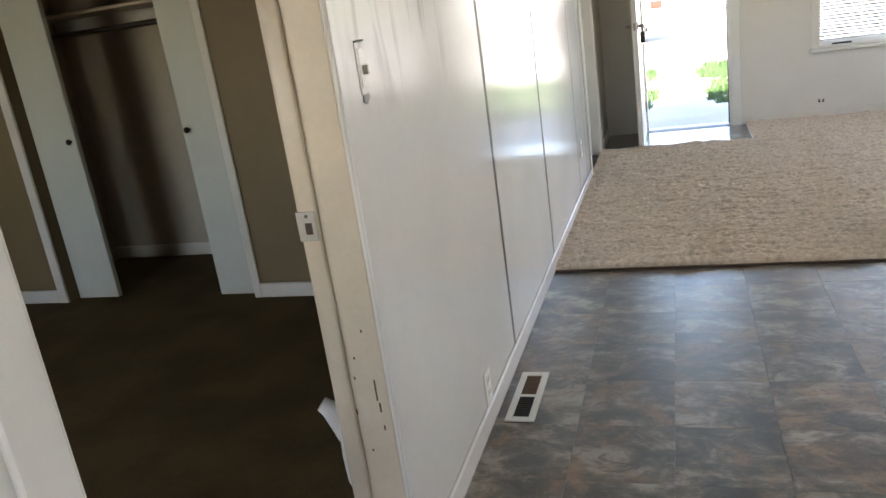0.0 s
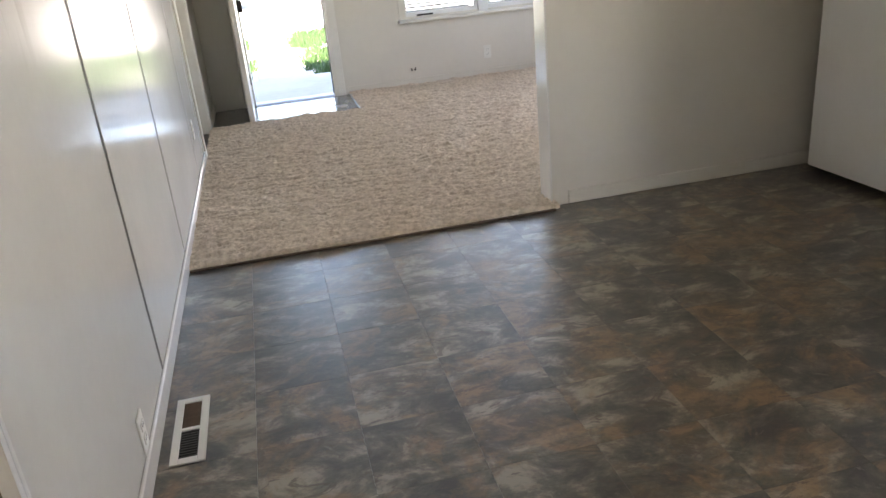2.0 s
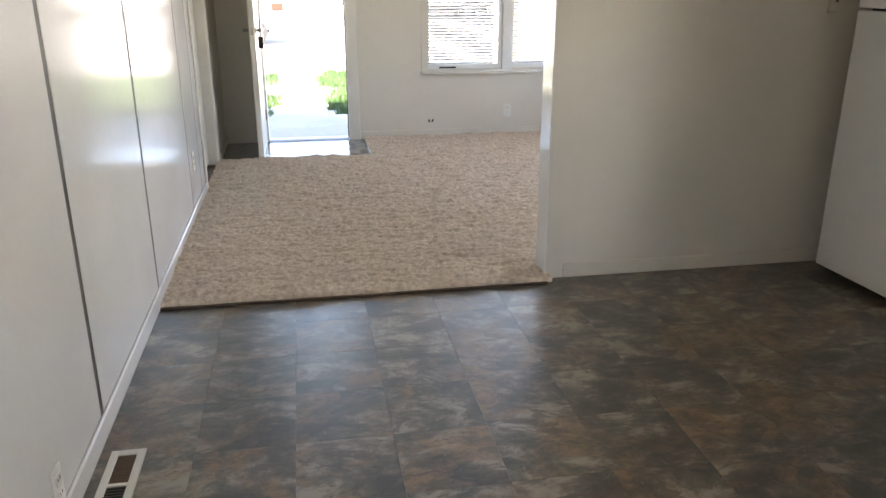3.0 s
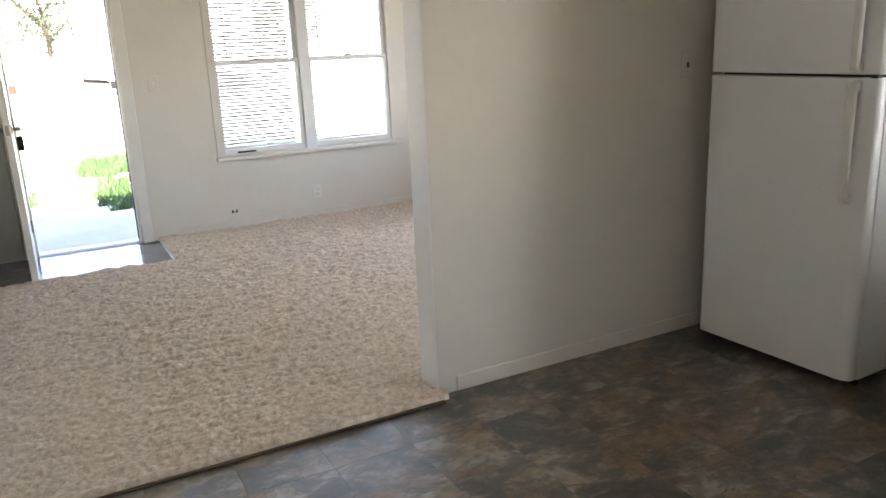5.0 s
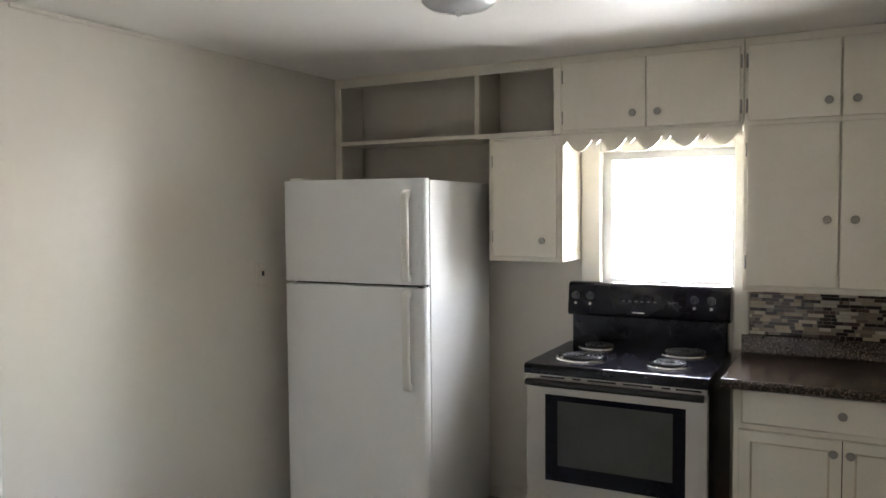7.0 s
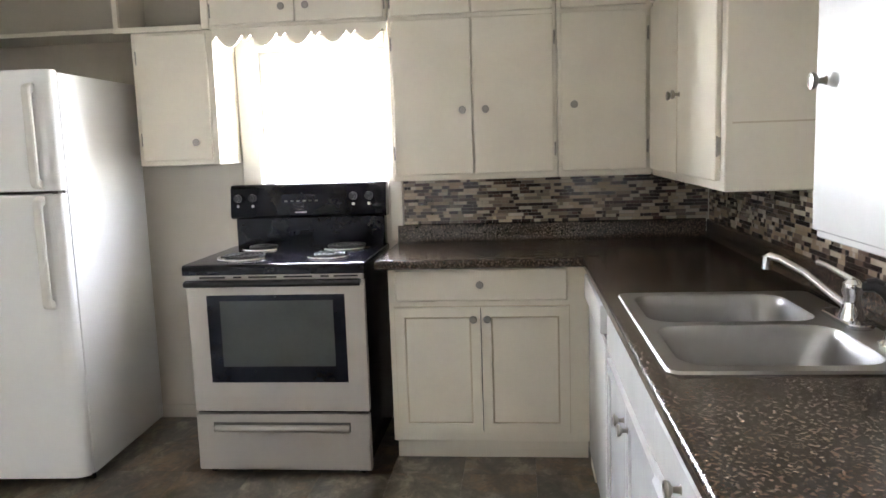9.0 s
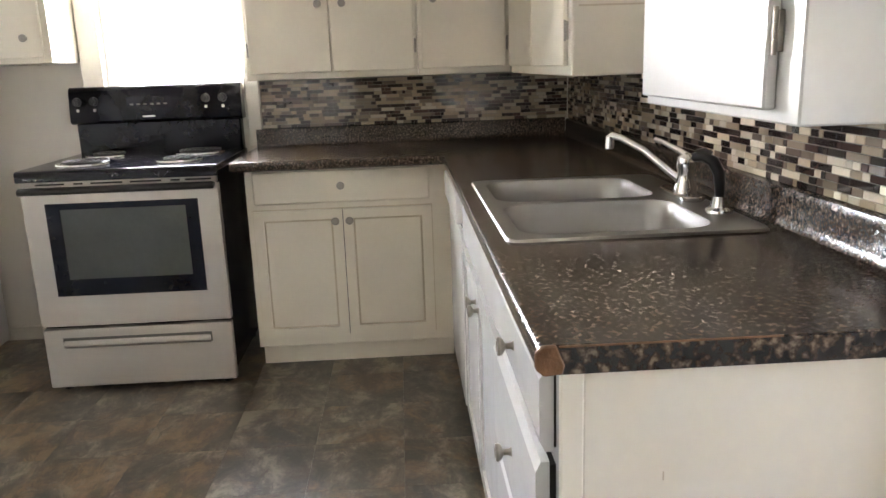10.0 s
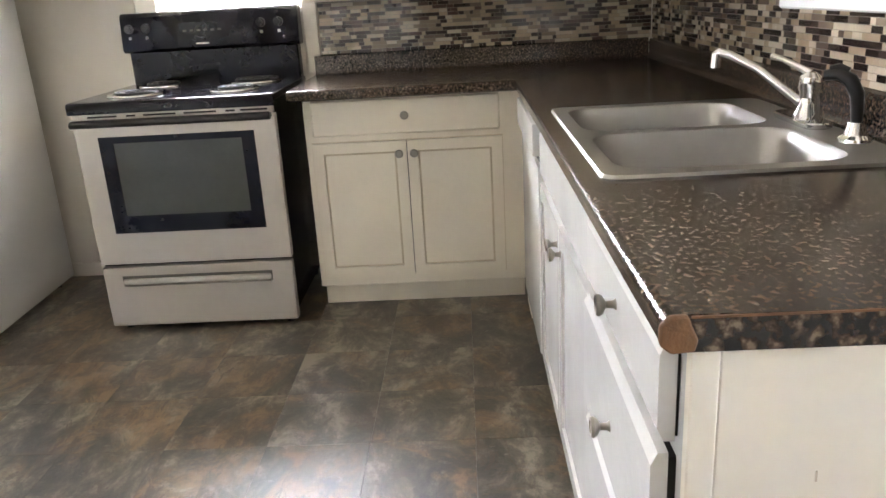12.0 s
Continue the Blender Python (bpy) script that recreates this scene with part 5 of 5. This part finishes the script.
ckt = part("cooktop", prism([(RX - 0.012, 0.872), (RX - 0.012, 0.905), (RX - 0.004, 0.914), (RX + 0.02, 0.915), (3.50, 0.915), (3.50, 0.872)], "y", RY0 - 0.004, RY1 + 0.004, 0.002), M["black"], rg)
part("vent_strip", box(RX + 0.002, RX + 0.032, RY0 + 0.006, RY1 - 0.006, 0.845, 0.871, 0.002), M["silver"], rg)
for a, b in ((1.93, 2.03), (2.05, 2.085), (2.12, 2.24), (2.27, 2.39), (2.42, 2.455), (2.49, 2.60)):
    part("vent_slot", box(RX + 0.0005, RX + 0.003, a, b, 0.857, 0.864), M["dark"], rg)
od = part("oven_door", wall_bm("x", RX + 0.004, RX + 0.045, RY0 + 0.004, RY1 - 0.004, 0.285, 0.842, [(1.990, 2.578, 0.410, 0.785)]), M["silver"], rg, "", False)
part("window_frame", wall_bm("x", RX + 0.0035, RX + 0.02, 1.990, 2.578, 0.410, 0.785, [(2.040, 2.524, 0.478, 0.760)]), M["ovenglass"], od, "", False)
part("window", box(RX + 0.008, RX + 0.014, 2.040, 2.524, 0.478, 0.760), M["ovengrey"], od)
part("handle", prism([(RX - 0.040, 0.826), (RX - 0.046, 0.838), (RX - 0.040, 0.850), (RX - 0.022, 0.854), (RX - 0.016, 0.840), (RX - 0.022, 0.824)], "y", RY0 + 0.010, RY1 - 0.010, 0.003), M["blackplastic"], od, "black oven door handle")
for y in (RY0 + 0.03, RY1 - 0.03):
    part("bracket", box(RX - 0.022, RX + 0.006, y - 0.018, y + 0.018, 0.828, 0.848, 0.003), M["blackplastic"], od)
drw = part("drawer", box(RX + 0.002, RX + 0.04, RY0 + 0.004, RY1 - 0.004, 0.024, 0.272, 0.004), M["silver"], rg)
# flat dark strip paints the shade round the pull; nothing is sunk here
part("pull_shade", box(RX + 0.0005, RX + 0.003, 1.990, 2.585, 0.194, 0.236), M["gasket"], drw)
part("pull", prism([(RX + 0.004, 0.226), (RX - 0.010, 0.220), (RX - 0.013, 0.204), (RX + 0.004, 0.190)], "y", 1.995, 2.580, 0.002), M["silver"], drw)
for x in (RX + 0.06, 3.48):
    for y in (RY0 + 0.05, RY1 - 0.05):
        part("foot", rod((x, y, 0.0), (x, y, 0.062), 0.018), M["blackplastic"], rg)
part("back_riser", box(3.485, 3.55, RY0 + 0.012, RY1 - 0.012, 0.878, 1.055, 0.006), M["black"], rg)
bg = part("control_panel", prism([(3.475, 1.050), (3.462, 1.062), (3.480, 1.200), (3.492, 1.214), (3.548, 1.214), (3.552, 1.050)], "y", RY0 - 0.002, RY1 + 0.006, 0.004), M["black"], rg)
def pz(z):
    return 3.462 + (z - 1.062) / 0.138 * 0.018
for y in (2.632, 2.558, 2.062, 1.986):
    k = part("dial", lathe([(0.020, 0), (0.019, 0.012), (0.012, 0.014), (0.011, 0.022)], (pz(1.15), y, 1.150), "-X", 18), M["blackplastic"], bg)
    part("pointer", box(pz(1.15) - 0.024, pz(1.15) - 0.004, y - 0.003, y + 0.003, 1.133, 1.167, 0.001), M["blackplastic"], k)
    part("mark", box(pz(1.112) - 0.0012, pz(1.112) + 0.002, y - 0.006, y + 0.006, 1.106, 1.118), M["whiteplastic"], bg, "pale printed dial mark")
part("display", box(pz(1.14) - 0.002, pz(1.14) + 0.004, 2.215, 2.415, 1.118, 1.165), M["ovenglass"], bg, "dark glossy clock display")
for i in range(6):
    for j in range(2):
        part("button", box(pz(1.13 + 0.025 * j) - 0.003, pz(1.13 + 0.025 * j), 2.235 + 0.03 * i, 2.250 + 0.03 * i, 1.128 + 0.022 * j, 1.136 + 0.022 * j), M["gasket"], bg)
part("badge", box(pz(1.078) - 0.0012, pz(1.078) + 0.003, 2.292, 2.348, 1.075, 1.081), M["whiteplastic"], bg, "small pale badge bar")
for x, y, r in ((3.075, 2.475, 0.098), (3.365, 2.485, 0.078), (3.365, 2.085, 0.098), (3.075, 2.095, 0.078)):
    bu = part("drip_pan", lathe([(r + 0.016, 0.0), (r + 0.014, 0.006), (r + 0.004, 0.004), (r - 0.01, -0.006), (0.02, -0.008)], (x, y, 0.9165), "Z", 32), M["chrome"], ckt, "shiny chrome drip pan")
    pts = []
    turns = 4 if r > 0.09 else 3.2
    for i in range(int(turns * 20)):
        a = 2 * math.pi * i / 20
        rr = 0.018 + (r - 0.022) * i / (turns * 20)
        pts.append((x + rr * math.cos(a), y + rr * math.sin(a), 0.926))
    part("coil", tube(pts, 0.0055, 6), M["coil"], bu, "dark spiral burner coil")

# ---- outside ----
structure("ground", box(-150, 150, NY + 0.145, 300, -0.5, -0.135), M["gravel"], "pale gravel drive reaching into the distance", "ground")
structure("porch_slab", box(-1.6, 2.6, NY + 0.142, 9.62, -0.30, -0.10, 0.01), M["concrete"], "pale concrete porch slab", "pavement")
structure("path", box(-0.02, 0.56, 9.62, 14.2, -0.30, -0.125, 0.01), M["concrete"], "pale broken concrete path", "path")
pr = thing("porch_roof", "tan painted porch beam with posts and flat roof", "porch", (0.5, 8.9, 2.0))
part("beam", box(-1.6, 2.6, 8.86, 8.96, 2.00, 2.14, 0.004), M["porchwood"], pr)
part("roof", box(-1.7, 2.7, NY + 0.35, 9.1, 2.14, 2.24, 0.004), M["porchwood"], pr)
for x in (-1.5, 2.5):
    part("post", box(x - 0.05, x + 0.05, 8.86, 8.96, -0.10, 2.00, 0.004), M["porchwood"], pr)


def lawn(name, label, patches, n, seed):
    rng = np.random.default_rng(seed)
    vs, fs = [], []
    for (x0, x1, y0, y1) in patches:
        k = int(n * (x1 - x0) * (y1 - y0))
        px, py = rng.uniform(x0, x1, k), rng.uniform(y0, y1, k)
        e = 0.10 * np.sin(px * 7 + py * 3) + 0.08 * np.sin(px * 17 - py * 11)
        keep = (px > x0 + 0.05 + e) & (px < x1 - 0.05 + e) & (py > y0 + 0.05 + e) & (py < y1 - 0.05 + e)
        for x, y in zip(px[keep], py[keep]):
            a, h, w = rng.uniform(0, 6.28), rng.uniform(0.05, 0.13), rng.uniform(0.006, 0.012)
            lx, ly = rng.normal(0, 0.03, 2)
            b = len(vs)
            vs += [(x - w * math.cos(a), y - w * math.sin(a), -0.136), (x + w * math.cos(a), y + w * math.sin(a), -0.136), (x + lx, y + ly, -0.136 + h)]
            fs.append((b, b + 1, b + 2))
    me = bpy.data.meshes.new(name)
    me.from_pydata(vs, [], fs)
    me.materials.append(M["grass"])
    return tagged(new(name, me), label, "grass", "", "stuff")


lawn("grass", "uneven bright green grass beside the path", [(0.55, 4.0, 9.65, 12.0), (0.48, 4.5, 12.2, 14.3), (-3.0, -0.02, 9.7, 11.4), (-3.5, -0.1, 12.6, 13.9)], 1500, 5)


def tree(x, y, h, r, seed):
    rng = np.random.default_rng(seed)
    t = thing("tree", "broad green leafy tree behind the drive", "tree", (x, y, -0.135), "trees")
    bm = tube([(x, y, -0.135), (x + 0.1, y, h * 0.25), (x - 0.1, y + 0.1, h * 0.5)], [0.25, 0.19, 0.12], 8)
    for k in range(6):
        a = k * 1.05 + rng.uniform(0, 0.5)
        tube([(x, y, h * (0.25 + 0.04 * k)), (x + r * 0.4 * math.cos(a), y + r * 0.4 * math.sin(a), h * (0.45 + 0.05 * k)), (x + r * 0.75 * math.cos(a), y + r * 0.75 * math.sin(a), h * (0.55 + 0.06 * k))], [0.09, 0.06, 0.02], 6, bm)
    part("trunk", bm, M["bark"], t)
    vs, fs = [], []
    clumps = [(rng.normal(0, r * 0.45), rng.normal(0, r * 0.45), h * rng.uniform(0.22, 1.0)) for _ in range(60)]
    for cx, cy, cz in clumps:
        for _ in range(110):
            p = np.array([x + cx, y + cy, cz]) + rng.normal(0, r * 0.13, 3)
            u, w = rng.normal(0, 1, 3), rng.normal(0, 1, 3)
            u, w = u / np.linalg.norm(u) * 0.13, w / np.linalg.norm(w) * 0.07
            b = len(vs)
            vs += [tuple(p - u), tuple(p + w), tuple(p + u), tuple(p - w)]
            fs.append((b, b + 1, b + 2, b + 3))
    me = bpy.data.meshes.new("crown")
    me.from_pydata(vs, [], fs)
    me.materials.append(M["leaf"])
    c = new("crown", me)
    c.parent, c.matrix_parent_inverse = t, t.matrix_basis.inverted()


for x, y, h, r, s in ((-4, 58, 8, 4.5, 1), (2, 60, 9, 5, 2), (8, 62, 8.5, 5, 3), (14, 60, 9, 5, 4), (-11, 60, 8, 5, 5), (20, 61, 8, 5, 6)):
    tree(x, y, h, r, s)
fence = thing("fence", "weathered grey board fence beyond the drive", "fence", (2, 54, 0))
for k in range(60):
    x = -8 + k * 0.32
    part("board", box(x, x + 0.29, 53.95, 53.98, -0.135, 1.25 + 0.05 * math.sin(k * 2.3)), M["fencewood"], fence, "", False)
part("rail", box(-8, 11.2, 53.98, 54.06, 0.9, 0.99), M["fencewood"], fence)


def truck():
    t = thing("box_truck", "white box-bodied camper parked across the drive", "camper", (4.3, 34, -0.135))
    X0 = 2.15
    part("body", box(X0, 8.6, 33.0, 35.3, 0.62, 3.25, 0.12, 3), M["truck"], t)
    part("skirt", box(X0 + 0.75, 8.5, 33.03, 35.25, 0.40, 0.62, 0.03, 2), M["truck"], t)
    part("side_window", box(X0 + 1.0, X0 + 1.85, 32.985, 33.0, 1.75, 2.45, 0.004), M["steel"], t, "dull grey side window")
    part("trim_strip", box(X0 + 0.5, 8.5, 32.985, 33.0, 0.78, 0.82, 0.003), M["bronze"], t)
    part("chassis", box(X0 + 0.85, 8.0, 33.3, 35.0, 0.12, 0.40, 0.02), M["bronze"], t)
    part("hitch", tube([(X0 + 0.9, 33.9, 0.35), (X0 + 0.1, 34.0, 0.42), (X0 - 0.35, 34.1, 0.62)], 0.07, 8), M["bronze"], t)
    part("gas_bottle_tray", box(X0 - 0.38, X0 - 0.02, 33.6, 34.5, 0.45, 0.92, 0.06, 2), M["gasket"], t)
    for x in (X0 + 2.6, X0 + 5.0):
        for y in (33.12, 35.0):
            w = part("wheel", rod((x, y - 0.12, 0.215), (x, y + 0.12, 0.215), 0.35, seg=24), M["tyre"], t)
            part("rim", lathe([(0.20, 0.0), (0.18, 0.01), (0.10, 0.006), (0.06, 0.02)], (x, y - 0.12, 0.215), "-Y", 20), M["steel"], w)


truck()


def car(x, y):
    c = thing("parked_car", "silver car with red tail lamp parked on the drive", "car", (x, y, -0.135))
    prof = [(-2.1, 0.30), (-2.15, 0.70), (-2.05, 0.92), (-1.75, 0.98), (-1.05, 1.42), (0.35, 1.45), (1.05, 0.98), (1.95, 0.85), (2.15, 0.65), (2.15, 0.30)]
    bm = prism([(x + u, v * 1.22 - 0.135) for u, v in prof], "y", y, y + 1.75, 0.05)
    part("body", bm, M["car"], c)
    part("side_window", prism([(x - 1.45, 1.10), (x - 0.95, 1.50), (x + 0.3, 1.53), (x + 0.75, 1.10)], "y", y - 0.006, y + 0.004), M["ovenglass"], c)
    part("tail_lamp", box(x - 2.12, x - 1.85, y - 0.008, y + 0.05, 0.70, 0.92, 0.01), M["redlens"], c, "red tail lamp")
    part("tail_lamp", box(x + 1.75, x + 2.02, y - 0.012, y + 0.05, 0.66, 0.84, 0.01), M["redlens"], c, "red side lamp")
    for dx in (-1.3, 1.3):
        for yy in (y + 0.08, y + 1.66):
            w = part("wheel", rod((x + dx, yy - 0.1, 0.175), (x + dx, yy + 0.1, 0.175), 0.31, seg=24), M["tyre"], c)
            part("rim", lathe([(0.20, 0.0), (0.18, 0.012), (0.06, 0.008), (0.04, 0.02)], (x + dx, yy - 0.1, 0.175), "-Y", 20), M["steel"], w)


car(-2.1, 20.5)

# ---- pieces of floors and walls ----
# vinyl tiles, one sheet cut on a 0.305 m grid
P, GX, GY = 0.305, 0.175, 2.44
meshes = {}
tf = thing("floor_tiles", "slate-look grey and brown vinyl floor tiles", "floor", (1.5, 2, 0), "", "structure")


def tile_mesh(w, h):
    key = (round(w, 3), round(h, 3))
    if key not in meshes:
        bm = box(-w / 2, w / 2, -h / 2, h / 2, -0.006, 0.0)
        for v in bm.verts:
            if v.co.z > -0.001:
                v.co.x -= 0.0004 * (1 if v.co.x > 0 else -1)
                v.co.y -= 0.0004 * (1 if v.co.y > 0 else -1)
        meshes[key] = finish("tile", bm, M["slate"], False)
    return meshes[key]


def tile_area(x0, x1, y0, y1, z, parent):
    i0, i1 = math.floor((x0 - GX) / P), math.ceil((x1 - GX) / P)
    j0, j1 = math.floor((y0 - GY) / P), math.ceil((y1 - GY) / P)
    for i in range(i0, i1):
        for j in range(j0, j1):
            a, b = max(x0, GX + i * P), min(x1, GX + (i + 1) * P)
            c, d = max(y0, GY + j * P), min(y1, GY + (j + 1) * P)
            if b - a < 0.01 or d - c < 0.01:
                continue
            o = new("tile", tile_mesh(b - a - 0.0002, d - c - 0.0002))
            o.parent, o.matrix_parent_inverse = parent, parent.matrix_basis.inverted()
            o.location = ((a + b) / 2, (c + d) / 2, z)


tile_area(WX, EX, SY, 3.966, 0.0, tf)
tile_area(WX, 0.755, -0.6, SY, 0.0, tf)
structure("floor_entry", box(WX, 0.785, 6.82, NY, -0.004, 0.006, 0.002), M["entry"], "worn glossy grey vinyl inside the front door", "floor")
structure("trim_entry", box(0.783, 0.797, 6.815, NY - 0.012, 0.0, 0.024, 0.004), M["steel"], "thin metal carpet strip by the entry", "trim")
structure("floor_hall", box(WX, 0.755, -1.3, -0.6, -0.006, 0.0), M["slate"], "slate-look vinyl in the back hall", "floor")

# mosaic strips: rows of thin bars in mixed lengths
rng = random.Random(11)


def mosaic(name, label, axis, face, a0, a1, z0, tops, single):
    t = thing(name, label, "backsplash", (face if axis == "x" else (a0 + a1) / 2, (a0 + a1) / 2 if axis == "x" else face, z0), "", "structure")
    sg = -1 if axis == "x" else 1
    lo, hi = sorted((face, face + sg * 0.004))
    part("grout", wall_bm(axis, lo, hi, a0, a1, z0, tops), M["grout"], t, "", False)
    shared, joined = {}, {}
    H, z = 0.0155, z0 + 0.001
    while z + H < tops + 0.001:
        a = a0 - rng.uniform(0, 0.05)
        while a < a1:
            w = rng.choice((0.016, 0.024, 0.030, 0.036, 0.046, 0.048, 0.062, 0.074))
            b0, b1 = max(a, a0) + 0.0008, min(a + w, a1) - 0.0008
            a += w
            if b1 - b0 < 0.006:
                continue
            mi = rng.choices(range(6), (30, 13, 18, 20, 11, 8))[0]
            h = H - 0.0016
            d0, d1 = sorted((face + sg * 0.003, face + sg * (0.0075 + rng.uniform(-0.0008, 0.0008))))
            if single(b0):
                key = (round(b1 - b0, 3), mi)
                if key not in shared:
                    ww = key[0] / 2
                    bm = box(-0.0025, 0.0025, -ww, ww, -h / 2, h / 2, 0.0009) if axis == "x" else box(-ww, ww, -0.0025, 0.0025, -h / 2, h / 2, 0.0009)
                    shared[key] = finish("tile", bm, MOSAIC[mi], False)
                o = new("tile", shared[key])
                o.parent, o.matrix_parent_inverse = t, t.matrix_basis.inverted()
                o.location = ((d0 + d1) / 2, (b0 + b1) / 2, z + h / 2) if axis == "x" else ((b0 + b1) / 2, (d0 + d1) / 2, z + h / 2)
            else:
                vs, fs = joined.setdefault(mi, ([], []))
                n = len(vs)
                for w_ in (d0, d1):
                    for aa, zz in ((b0, z), (b1, z), (b1, z + h), (b0, z + h)):
                        vs.append((w_, aa, zz) if axis == "x" else (aa, w_, zz))
                fs += [(n, n + 1, n + 2, n + 3), (n + 4, n + 5, n + 6, n + 7)] + [(n + k, n + (k + 1) % 4, n + 4 + (k + 1) % 4, n + 4 + k) for k in range(4)]
        z += H
    for mi, (vs, fs) in joined.items():
        me = bpy.data.meshes.new("tiles")
        me.from_pydata(vs, [], fs)
        me.materials.append(MOSAIC[mi])
        o = tagged(new("tiles", me), kind="stuff")
        o.parent, o.matrix_parent_inverse = t, t.matrix_basis.inverted()


mosaic("backsplash_south", "brown and cream glass and stone mosaic behind the sink", "y", SY, 0.79, EX - 0.01, 0.992, 1.216, lambda a: a < 1.58)
mosaic("backsplash_east", "brown and cream glass and stone mosaic beside the stove", "x", EX, SY + 0.01, 1.836, 0.992, 1.216, lambda a: False)
